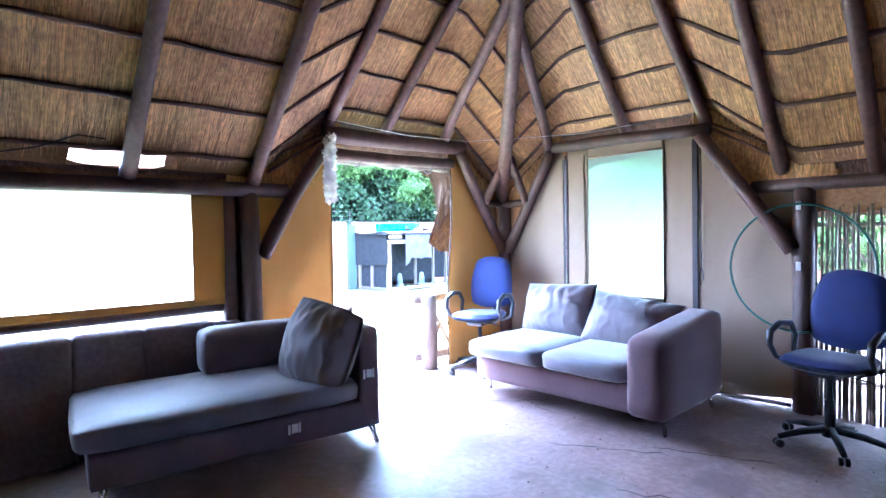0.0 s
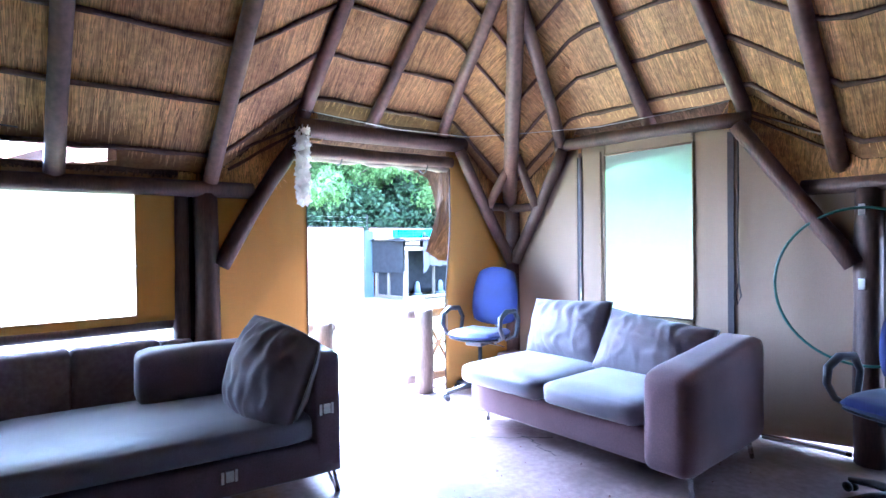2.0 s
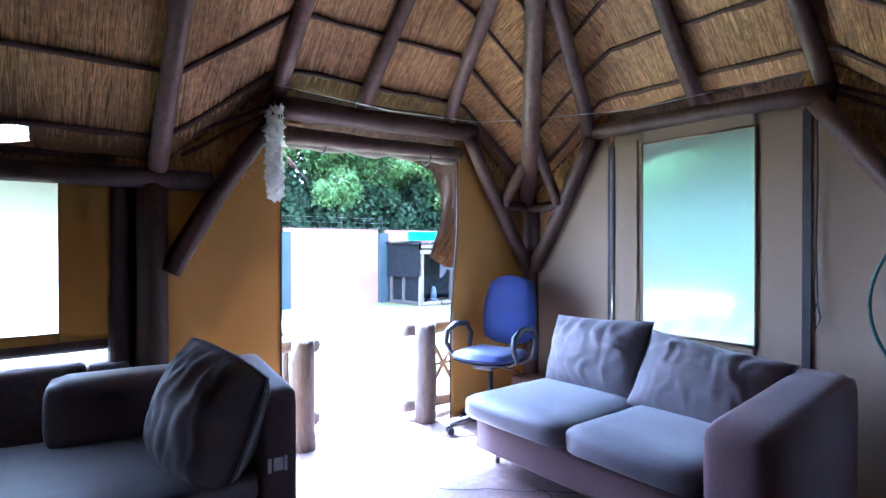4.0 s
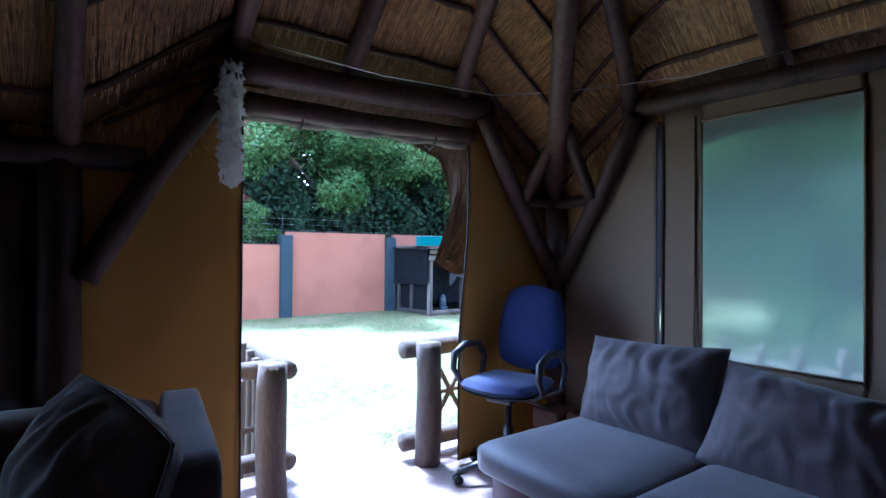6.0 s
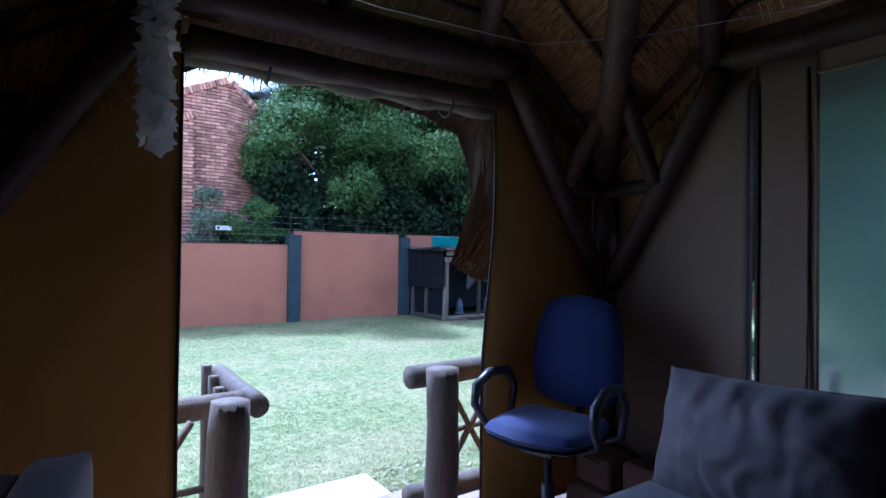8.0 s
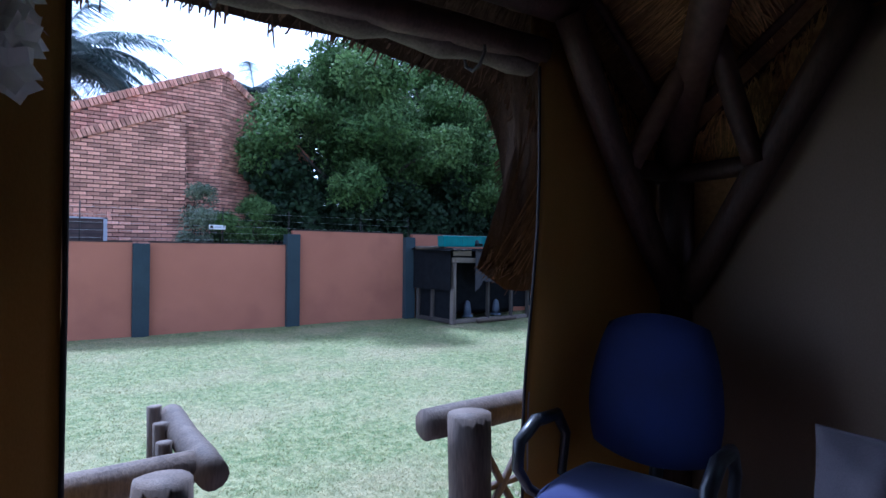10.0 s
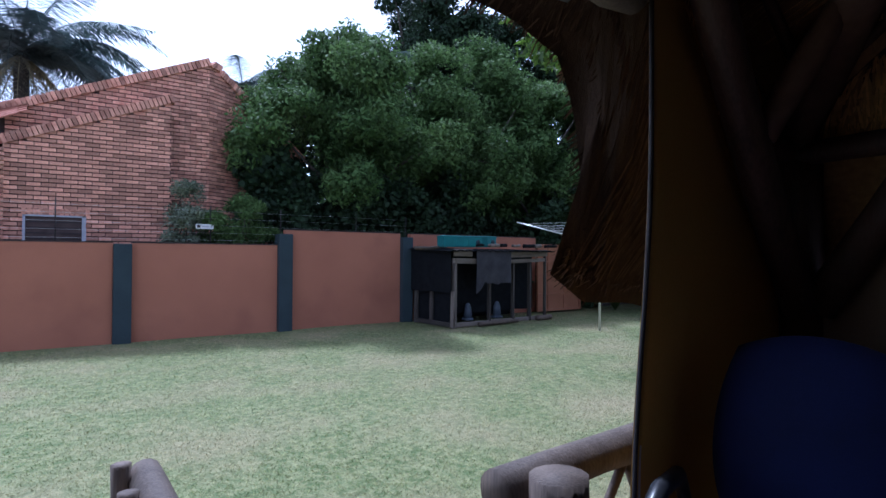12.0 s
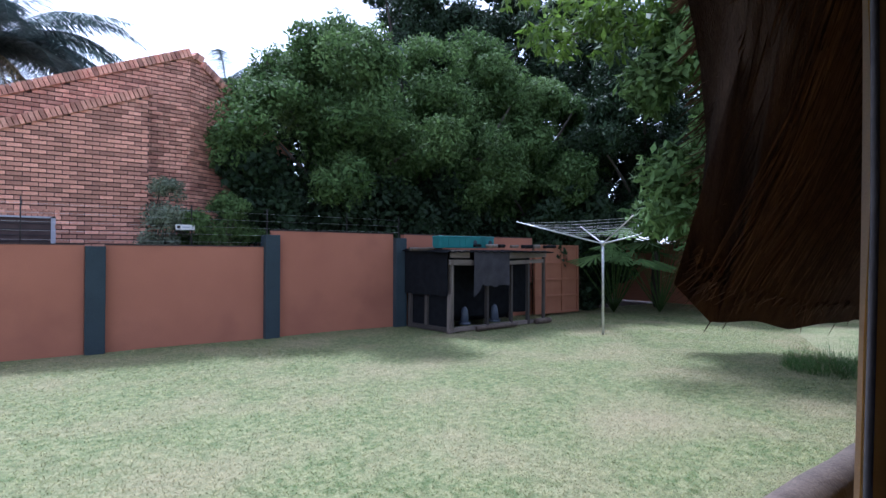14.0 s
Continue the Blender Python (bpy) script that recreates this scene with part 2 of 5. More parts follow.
PVC = plastic_sheet("clear_pvc", 0.36, 0.36, 0.52, (0.60, 0.76, 0.68), (0.23, 0.30, 0.27))


# ---- mesh helpers ----
def mesh(name, verts, faces, mat, smooth=False):
    me = bpy.data.meshes.new(name)
    me.from_pydata([tuple(v) for v in verts], [], faces)
    me.materials.append(mat)
    if smooth:
        me.polygons.foreach_set("use_smooth", [True] * len(me.polygons))
    me.update()
    return me


def put(name, me, parent=None, label="", category="", group="", kind=""):
    ob = new(name, me)
    if parent is not None:
        ob.parent = parent
    return tagged(ob, label, category, group, kind)


def thing(name, m, label, category, group="", kind=""):
    ob = new(name)
    ob.matrix_world = m
    return tagged(ob, label, category, group, kind)


def part(name, bm, mat, parent=None, label="", smooth=False):
    me = bpy.data.meshes.new(name)
    bm.to_mesh(me)
    bm.free()
    me.materials.append(mat)
    if smooth:
        me.polygons.foreach_set("use_smooth", [True] * len(me.polygons))
    return put(name, me, parent, label)


def box_bm(lo, hi, bevel=0.0, seg=2, m=None):
    bm = bmesh.new()
    c = [(a + b) / 2 for a, b in zip(lo, hi)]
    s = [b - a for a, b in zip(lo, hi)]
    bmesh.ops.create_cube(bm, size=1, matrix=Matrix.Translation(c) @ Matrix.Diagonal((*s, 1)))
    if bevel:
        bmesh.ops.bevel(bm, geom=bm.edges[:], offset=bevel, segments=seg, profile=0.6, affect="EDGES", clamp_overlap=True)
    if m is not None:
        bmesh.ops.transform(bm, matrix=m, verts=bm.verts)
    return bm


def tube_data(points, radii, sides=8, rough=0.0, cap=True):
    """Verts and faces of a tube along points; rough: unevenness as a share of the radius."""
    pts = [Vector(p) for p in points]
    verts, faces = [], []
    ref = None
    for i, p in enumerate(pts):
        d = (pts[min(i + 1, len(pts) - 1)] - pts[max(i - 1, 0)]).normalized()
        if ref is None:
            ref = d.orthogonal().normalized()
        ref = (ref - d * ref.dot(d)).normalized()
        side = d.cross(ref)
        r = radii[i] if hasattr(radii, "__len__") else radii
        for k in range(sides):
            a = 2 * math.pi * k / sides
            rr = r * (1 + (random.uniform(-rough, rough) if rough else 0))
            verts.append(p + (ref * math.cos(a) + side * math.sin(a)) * rr)
    for i in range(len(pts) - 1):
        for k in range(sides):
            a, b = i * sides + k, i * sides + (k + 1) % sides
            faces.append((a, b, b + sides, a + sides))
    if cap:
        faces.append(tuple(range(sides - 1, -1, -1)))
        faces.append(tuple((len(pts) - 1) * sides + k for k in range(sides)))
    return verts, faces


def tube(name, points, radii, mat, sides=8, rough=0.0, parent=None, smooth=True, **tags):
    v, f = tube_data(points, radii, sides, rough)
    return put(name, mesh(name, v, f, mat, smooth), parent, **tags)


def pole(name, a, b, r0, r1, mat, parent=None, sag=0.015, sides=12, steps=7, rough=0.05, **tags):
    """A peeled log: slightly bent, tapered and uneven."""
    a, b = Vector(a), Vector(b)
    bend = Vector((random.uniform(-1, 1), random.uniform(-1, 1), random.uniform(-1, 1))) * sag
    pts = [a.lerp(b, i / steps) + bend * math.sin(math.pi * i / steps) for i in range(steps + 1)]
    rad = [(r0 + (r1 - r0) * i / steps) * random.uniform(0.96, 1.05) for i in range(steps + 1)]
    return tube(name, pts, rad, mat, sides, rough, parent, **tags)


def join(parts):
    """One verts and faces list out of several."""
    verts, faces = [], []
    for v, f in parts:
        o = len(verts)
        verts.extend(v)
        faces.extend([tuple(i + o for i in q) for q in f])
    return verts, faces


def box_data(lo, hi):
    (a, b, c), (d, e, f) = lo, hi
    v = [(a, b, c), (d, b, c), (d, e, c), (a, e, c), (a, b, f), (d, b, f), (d, e, f), (a, e, f)]
    return v, [(0, 3, 2, 1), (4, 5, 6, 7), (0, 1, 5, 4), (1, 2, 6, 5), (2, 3, 7, 6), (3, 0, 4, 7)]

# ---- the thatched summer house ----
XE, YN, SIDE = 5.59, 4.66, 8.0          # its north-east corner and the length of its sides
XW, YS = XE - SIDE, YN - SIDE
GROUND = -0.25                          # the lawn lies lower than the floor
PLATE, LIFT = 1.93, 0.56                # height of the wall plates; by how much the eaves rise over the two openings


def smooth01(x):
    x = min(1.0, max(0.0, x))
    return x * x * (3 - 2 * x)


EAVES = [(-1.0, 1.20), (0.2, 1.23), (0.63, 1.29), (0.69, 1.62), (0.75, 1.98), (0.83, 2.15), (1.05, 2.23), (1.48, 2.28), (2.25, 2.27), (2.5, 2.12), (2.8, 1.62), (3.1, 1.57), (9.0, 1.57)]


def raised(e, d):
    """How far the thatch is lifted at e along the side from the corner and d inwards from the wall."""
    d = max(d, 0.0)
    up = min(1.0, max(0.0, (e - 0.85 * d - 0.1) / 0.7))
    down = min(1.0, max(0.0, (3.12 - e) / 0.66))
    return LIFT * up * down * max(0.0, 1 - d / 3.9)


def eaves_z(e):
    """Height of the cut edge of the thatch: it arches over the opening and hangs low at the corner."""
    for (a, za), (b, zb) in zip(EAVES[:-1], EAVES[1:]):
        if e < b:
            return za + (zb - za) * max(0.0, e - a) / (b - a)
    return EAVES[-1][1]


def roof_z(e, d, plain=False):
    z = PLATE + 0.06 + 1.07 * d
    if plain:
        return z
    if d >= 0:
        return z + raised(e, d)
    k = min(1.2, -d / 0.39)
    wall = PLATE + 0.06 + raised(e, 0.0)
    return wall + (eaves_z(e) - wall) * k


def on_side(side, e, d, z):
    """A place on the roof: side 0 north, 1 east, 2 south, 3 west; the low corner of the first two bulges out."""
    if side < 2 and d < 0 and e < 1.2:
        e += 0.23 * math.exp(-((z - 1.42) / 0.13) ** 2) * min(1.0, -d / 0.39) * smooth01(e / 0.6)
    if side == 0:
        return Vector((XE - e, YN - d, z))
    if side == 1:
        return Vector((XE - d, YN - e, z))
    if side == 2:
        return Vector((XE - e, YS + d, z))
    return Vector((XW + d, YN - e, z))


def gap(e, d, layer):
    """A worn slot in the thatch above the window plate."""
    return 3.72 < e < 4.40 and (0.0 < d < 0.1 if layer == 0 else -0.32 < d < -0.12)


def thatch_side(side):
    plain = side > 1
    rows = [-0.39, -0.3, -0.2, -0.1, 0, 0.1, 0.2, 0.3, 0.5, 0.8, 1.2, 1.7, 2.3, 3.0, 4.0]
    cols = [i / 279 for i in range(280)]
    v, f = [], []
    for layer in (0, 1):
        for d in rows:
            for c in cols:
                e = d + (SIDE - 2 * d) * c
                z = roof_z(e, d, plain) + layer * 0.24
                p = on_side(side, e - layer * 0.22 * math.exp(-((e - 0.75) / 0.28) ** 2) * (d < 0.05 and side < 2), d - layer * 0.06, z)
                p.z += 0.02 * noise.noise(p * 3)
                v.append(p)
    n, nc = len(rows), len(cols)
    for layer in (0, 1):
        for i in range(n - 1):
            for j in range(nc - 1):
                a = layer * n * nc + i * nc + j
                if side == 0 and gap(XE - v[a].x, rows[i] + 0.05, layer):
                    continue
                f.append((a, a + 1, a + nc + 1, a + nc))
    for j in range(nc - 1):
        f.append((j, j + 1, n * nc + j + 1, n * nc + j))
    return v, f


SIDES = ("north", "east", "south", "west")
for s in range(4):
    v, f = thatch_side(s)
    me = mesh("ceiling_thatch", v, f, THATCH, True)
    me.materials.append(SHADED_THATCH)
    # Faces outside the walls get the thatch colour darkened for eaves shade.
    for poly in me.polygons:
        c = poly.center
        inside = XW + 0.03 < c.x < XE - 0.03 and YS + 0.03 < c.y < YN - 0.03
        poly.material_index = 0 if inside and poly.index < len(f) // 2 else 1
    put("ceiling_thatch_" + SIDES[s], me, None, "golden brown thatch roof, layered straw between dark battens", "ceiling", "", "structure")


def straw_strip(side, e, d, length, width, lean, out, z_off, plain):
    """One flat bundle of stems lying down the slope from (e, d)."""
    e2, d2 = e + lean * length, d - length * 0.68
    a = on_side(side, e, d, roof_z(e, d, plain) - z_off)
    b = on_side(side, e2, d2, roof_z(e2, d2, plain) - z_off - out)
    along = on_side(side, 1, 0, 0) - on_side(side, 0, 0, 0)
    w = along * width / 2
    return [a - w, a + w, b + w * 0.6, b - w * 0.6]


rnd = random.Random(4)
for s in range(4):
    plain = s > 1
    v, f = [], []
    count = 44000 if s < 2 else 7000
    emax = 6.5 if s < 2 else SIDE
    for i in range(count):
        d = rnd.uniform(0.24, 2.7 if s < 2 else 3.6)
        e = rnd.uniform(max(0.0, d) + 0.02, min(emax, SIDE - max(0, d) - 0.02))
        if s == 0 and 3.66 < e < 4.46 and d < 0.33:
            continue
        q = straw_strip(s, e, d, rnd.uniform(0.16, 0.34), rnd.uniform(0.003, 0.009), rnd.gauss(0, 0.06), rnd.uniform(-0.004, 0.014), rnd.uniform(0.006, 0.022), plain)
        o = len(v)
        v.extend(q)
        f.append((o, o + 1, o + 2, o + 3))
    put("thatch_straw_" + SIDES[s], mesh("thatch_straw", v, f, STRAW), None, "loose golden straw on the thatch underside", "straw", "", "stuff")
    # cut ends and shaggy fringe of the eaves, in the straw darkened for shade
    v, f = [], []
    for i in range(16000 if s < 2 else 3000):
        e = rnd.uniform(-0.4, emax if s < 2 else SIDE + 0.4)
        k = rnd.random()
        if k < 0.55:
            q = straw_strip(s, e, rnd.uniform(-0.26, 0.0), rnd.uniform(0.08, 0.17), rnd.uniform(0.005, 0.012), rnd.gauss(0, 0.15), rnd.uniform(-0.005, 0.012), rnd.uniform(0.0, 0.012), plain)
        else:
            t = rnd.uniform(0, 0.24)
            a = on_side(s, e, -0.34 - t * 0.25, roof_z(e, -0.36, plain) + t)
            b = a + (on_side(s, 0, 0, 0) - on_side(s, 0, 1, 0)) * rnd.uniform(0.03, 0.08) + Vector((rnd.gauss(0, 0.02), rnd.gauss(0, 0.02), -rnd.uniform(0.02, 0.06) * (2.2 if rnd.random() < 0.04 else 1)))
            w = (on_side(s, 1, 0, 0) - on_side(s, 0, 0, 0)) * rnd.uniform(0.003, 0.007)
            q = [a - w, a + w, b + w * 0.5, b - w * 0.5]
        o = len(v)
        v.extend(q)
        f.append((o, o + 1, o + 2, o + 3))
    put("eaves_fringe_" + SIDES[s], mesh("eaves_fringe", v, f, SHADED_STRAW), None, "shaggy straw along the eaves, shade put into its colour", "straw", "", "stuff")

# battens across the rafters, one mesh a side
for s in range(4):
    plain = s > 1
    parts = []
    for k in range(12):
        d = 0.13 + 0.285 * k
        if d > 3.6:
            break
        e, pts = d - 0.02, []
        while e < SIDE - d:
            pts.append(on_side(s, e, d, roof_z(e, d, plain) - 0.035 + rnd.uniform(-0.008, 0.008)))
            e += 0.16
        parts.append(tube_data(pts, [rnd.uniform(0.013, 0.021) for p in pts], 6, 0.1))
    # short battens fanning out from the ends of the lifted lintels
    for z1, z0 in (((2.44, 2.13), (2.40, 2.03)) if s < 2 else ()):
        pts = [on_side(s, 2.42 + 0.6 * i / 8, 0.02, z1 + (z0 - z1) * i / 8 + rnd.uniform(-0.005, 0.005)) for i in range(9)]
        parts.append(tube_data(pts, [rnd.uniform(0.010, 0.015) for p in pts], 6, 0.1))
    v, f = join(parts)
    put("ceiling_battens_" + SIDES[s], mesh("ceiling_battens", v, f, LATH, True), None, "thin dark battens across the thatch", "batten", "", "structure")


def rafter(side, e0, fan, d0, r0, r1, d1=3.75):
    pts, rad = [], []
    bend = rnd.uniform(-0.03, 0.03)
    for i in range(11):
        t = i / 10
        d = d0 + (d1 - d0) * t
        e = e0 + fan * d + bend * math.sin(t * 5)
        pts.append(on_side(side, e, d, roof_z(e, d, side > 1) - 0.045 - (r0 + (r1 - r0) * t)))
        rad.append((r0 + (r1 - r0) * t) * rnd.uniform(0.95, 1.06))
    tube("rafter", pts, rad, RAFTER, 10, 0.05, label="dark round gum pole rafter under the thatch", category="rafter", group="roof rafters")


for e, fan in ((0.98, 0.35), (1.8, 0.0), (2.44, 0.0), (3.15, 0.0), (4.06, 0.0), (4.97, 0.0), (5.9, 0.0), (6.8, -0.1)):
    rafter(0, e, fan, -0.03, 0.055, 0.05, 3.7 if 1.8 < e < 6 else 2.6)
for e, fan in ((0.72, 0.45), (1.65, 0.12), (2.41, 0.0), (3.0, 0.0), (3.62, 0.0), (4.5, 0.0), (5.4, 0.0), (6.4, -0.1)):
    rafter(1, e, fan, -0.03, 0.055, 0.05, 3.7 if 2 < e < 6 else 2.4)
for e in (1.0, 2.0, 3.0, 4.0, 5.0, 6.0, 7.0):
    for s in (2, 3):
        rafter(s, e, 0.0, -0.03, 0.055, 0.05, min(e, SIDE - e) - 0.15)
# hip rafters
for cx, cy, dx, dy in ((XE, YN, -1, -1), (XE, YS, -1, 1), (XW, YN, 1, -1), (XW, YS, 1, 1)):
    pts = []
    for i in range(9):
        d = 3.85 * i / 8
        lift = raised(d, d) if (cx, cy) == (XE, YN) else 0.0
        pts.append((cx + dx * d, cy + dy * d, PLATE + 0.06 + 1.07 * d + lift - 0.13))
    tube("hip_rafter", pts, [0.075 - 0.002 * i for i in range(9)], RAFTER, 12, 0.04, label="thick round pole rafter along the roof's hip", category="rafter", group="hip rafters")

# ---- frame: posts, plates, lifted beams, braces ----
PL = Vector((2.40, YN, 0))              # post by the window
PC = Vector((XE, YN - 0.04, 0))         # corner post
PR = Vector((XE, 1.50, 0))              # post by the reed screen


def post(x, y, top, r):
    pole("post", (x, y, -0.02), (x + 0.01, y, top), r * 1.05, r * 0.95, POLE, label="dark stained round gum pole post", category="post", group="house posts")


post(PL.x, PL.y, 1.84, 0.085)
post(PL.x - 0.16, PL.y + 0.03, 1.84, 0.055)
post(PC.x, PC.y, 1.90, 0.085)
post(PR.x, PR.y, 1.80, 0.08)
post(XE, -1.0, 1.80, 0.08)
post(-0.3, YN, 1.84, 0.085)
for x, y in ((XE, YS), (XW, YN), (XW, YS), (XW, 0.7), (1.6, YS)):
    post(x, y, 1.86, 0.08)


def beam(a, b, r, label="dark round pole beam", group="wall beams"):
    pole("beam", a, b, r, r * 0.93, POLE, sag=0.01, label=label, category="beam", group=group)


beam((2.74, YN - 0.03, 1.875), (XW, YN - 0.02, 1.83), 0.058, "dark wall plate pole above the window")
beam((XE, 1.88, 1.83), (XE, YS, 1.83), 0.056, "dark wall plate pole above the reed screen")
beam((XE + 0.1, YS, 1.86), (XW, YS, 1.86), 0.06)
beam((XW, YS, 1.86), (XW, YN, 1.86), 0.06)
beam((XE - 0.42, YN - 0.04, 1.84), (XE + 0.1, YN - 0.02, 1.84), 0.045, "short dark pole beside the corner post")
beam((XE - 0.03, YN - 0.45, 1.84), (XE - 0.02, YN + 0.1, 1.84), 0.045, "short dark pole beside the corner post")
beam((3.10, YN - 0.06, 2.40), (4.86, YN - 0.06, 2.44), 0.075, "thick dark pole lintel over the doorway")
beam((XE - 0.06, 3.95, 2.41), (XE - 0.06, 2.20, 2.37), 0.058, "brown pole lintel over the canvas window")
beam((3.22, YN + 0.02, 2.24), (4.76, YN + 0.02, 2.27), 0.062, "second dark pole below the door lintel")
for a, b in (((2.50, YN - 0.05, 1.32), (3.14, YN - 0.10, 2.36)), ((XE - 0.07, YN - 0.08, 1.27), (4.78, YN - 0.10, 2.38)),
             ((XE - 0.05, YN - 0.12, 1.27), (XE - 0.10, 3.86, 2.36)), ((XE - 0.05, 1.57, 1.30), (XE - 0.10, 2.27, 2.32))):
    pole("brace", a, b, 0.062, 0.056, POLE, sag=0.02, label="dark round pole brace from post to lintel", category="brace", group="diagonal braces")
for a, b in (((XE - 0.42, YN - 0.10, 1.84), (XE - 0.32, YN - 0.36, 2.33)), ((XE - 0.10, YN - 0.45, 1.84), (XE - 0.34, YN - 0.42, 2.33))):
    pole("strut", a, b, 0.045, 0.042, RAFTER, label="short brown pole strut beside the hip rafter", category="strut", group="corner struts")


# ---- canvas walls with their openings ----
def sheet(name, along, lo, hi, z0, z1, mat, top=None, amp=0.012, label="", nx=24, nz=18, bottom=None, off=0.0, thick=0.012, group="", bow=False):
    """A hanging canvas sheet on a wall: along 'x' on the north wall or 'y' on the east wall; top and bottom give its edge heights."""
    v, f = [], []
    seed = rnd.uniform(0, 50)
    for layer in (0, 1):
        for i in range(nx + 1):
            a = lo + (hi - lo) * i / nx
            zt = top(a) if top else z1
            zb = bottom(a) if bottom else z0
            for j in range(nz + 1):
                z = zb + (zt - zb) * j / nz
                w = amp * noise.noise(Vector((a * 2.3 + seed, z * 0.7, seed))) + amp * 0.4 * noise.noise(Vector((a * 7, z * 2.2, seed)))
                w += off + layer * thick
                if bow:
                    a_ = a - 0.075 * smooth01((1.75 - z) / 1.0) * max(0.0, 1 - (a - lo) / 0.5)
                    v.append((a_, YN + w, z))
                    continue
                v.append((a, YN + w, z) if along == "x" else (XE + w, a, z))
    m = nz + 1
    half = (nx + 1) * m
    for layer in (0, 1):
        for i in range(nx):
            for j in range(nz):
                a = layer * half + i * m + j
                f.append((a, a + m, a + m + 1, a + 1))
    for i in range(nx):
        f.append((i * m, (i + 1) * m, half + (i + 1) * m, half + i * m))
        f.append((i * m + nz, (i + 1) * m + nz, half + (i + 1) * m + nz, half + i * m + nz))
    for j in range(nz):
        f.append((j, j + 1, half + j + 1, half + j))
        f.append((nx * m + j, nx * m + j + 1, half + nx * m + j + 1, half + nx * m + j))
    return put(name, mesh(name, v, f, mat, True), None, label, "canvas wall", group, "structure")


def north_top(x):
    return min(roof_z(XE - x, 0) + 0.06, 2.40)


def east_top(y):
    return min(roof_z(YN - y, 0) + 0.06, 2.38)


OC, BC = "tan canvas side flap of the doorway, coloured ochre for backlight", "beige canvas wall panel"
sheet("wall_north_flap_1", "x", 2.48, 3.188, 0.03, 2.3, CANVAS_BACKLIT, lambda x: min(2.34, max(1.88, 1.33 + (x - 2.50) * 1.62)), 0.02, OC)
sheet("wall_north_flap_2", "x", 4.735, XE - 0.05, 0.03, 2.3, CANVAS_BACKLIT, lambda x: min(2.34, 1.30 + (XE - 0.07 - x) * 1.50), 0.02, OC, bow=True)
SF = "straw filling between the brace and the thatch"
sheet("wall_north_straw_1", "x", 2.20, 3.22, 1.9, 2.5, THATCH, lambda x: max(1.97, roof_z(XE - x, 0) + 0.05), 0.02, SF, bottom=lambda x: max(1.87, min(2.34, 1.30 + (x - 2.50) * 1.62)), off=0.035)
sheet("wall_north_straw_2", "x", 4.72, XE - 0.03, 1.9, 2.5, THATCH, lambda x: max(1.97, roof_z(XE - x, 0) + 0.05), 0.02, SF, bottom=lambda x: min(2.30, 1.28 + (XE - 0.07 - x) * 1.50), off=0.035)
sheet("wall_north_straw_3", "x", XW + 0.1, 2.25, 1.86, 2.0, THATCH, lambda x: 2.0 if 1.19 < x < 1.87 else 2.04, 0.01, "straw filling above the window plate", off=0.03)
sheet("wall_east_straw_1", "y", 1.27, 2.34, 1.9, 2.5, THATCH, lambda y: max(1.97, roof_z(YN - y, 0) + 0.05), 0.02, SF, bottom=lambda y: max(1.87, min(2.33, 1.30 + (y - 1.57) * 1.46)), off=0.035)
sheet("wall_east_straw_2", "y", 3.76, YN - 0.03, 1.9, 2.5, THATCH, lambda y: max(1.97, roof_z(YN - y, 0) + 0.05), 0.02, SF, bottom=lambda y: min(2.33, 1.28 + (YN - 0.12 - y) * 1.62), off=0.035)
v, f = [], []
for s in (0, 1):
    for i in range(2600):
        e = rnd.uniform(0.1, 0.85) if i % 3 == 0 else rnd.uniform(2.3, 3.35)
        top = roof_z(e, 0) + 0.04
        low = max(1.87, min(2.34, 1.30 + (3.09 - e) * 1.55)) if e > 2 else max(1.9, 1.28 + e * 1.5)
        if top - low < 0.03:
            continue
        z = rnd.uniform(low, top)
        a = on_side(s, e, rnd.uniform(-0.02, -0.005), z)
        b = on_side(s, e + rnd.gauss(0, 0.03), rnd.uniform(0.0, 0.015), max(low - 0.02, z - rnd.uniform(0.08, 0.2)))
        w = (on_side(s, 1, 0, 0) - on_side(s, 0, 0, 0)) * rnd.uniform(0.002, 0.005)
        o = len(v)
        v.extend([a - w, a + w, b + w, b - w])
        f.append((o, o + 1, o + 2, o + 3))
put("infill_straw", mesh("infill_straw", v, f, STRAW), None, "golden straw ends between the braces and the thatch", "straw", "", "stuff")
sheet("wall_north_flap_3", "x", 1.965, 2.24, 0.96, 1.83, CANVAS_BACKLIT, None, 0.012, "tan canvas edge of the window blind, coloured ochre for backlight")
sheet("wall_north_band", "x", XW + 0.1, 1.965, 0.955, 1.01, CANVAS_BACKLIT, None, 0.01, "tan canvas hem below the window, coloured ochre for backlight")
sheet("wall_east_1", "y", 3.76, YN - 0.1, 0.05, 2.3, CANVAS_B, lambda y: min(2.36, 1.30 + (YN - 0.12 - y) * 1.62), 0.02, BC)
sheet("wall_east_2", "y", 3.46, 3.715, 0.05, 2.3, CANVAS_B, east_top, 0.014, BC)
sheet("wall_east_3", "y", 2.365, 2.64, 0.05, 2.3, CANVAS_B, east_top, 0.012, BC)
sheet("wall_east_4", "y", 2.64, 3.46, 0.05, 0.825, CANVAS_B, None, 0.012, BC)
sheet("wall_east_5", "y", 2.64, 3.46, 2.262, 2.38, CANVAS_B, None, 0.012, BC)
sheet("wall_east_6", "y", 1.56, 2.325, 0.10, 2.3, CANVAS_B, lambda y: min(2.34, max(1.88, 1.32 + (y - 1.57) * 1.46)), 0.02, BC, bottom=lambda a: 0.03 + 0.09 * max(0, (2.2 - a)))


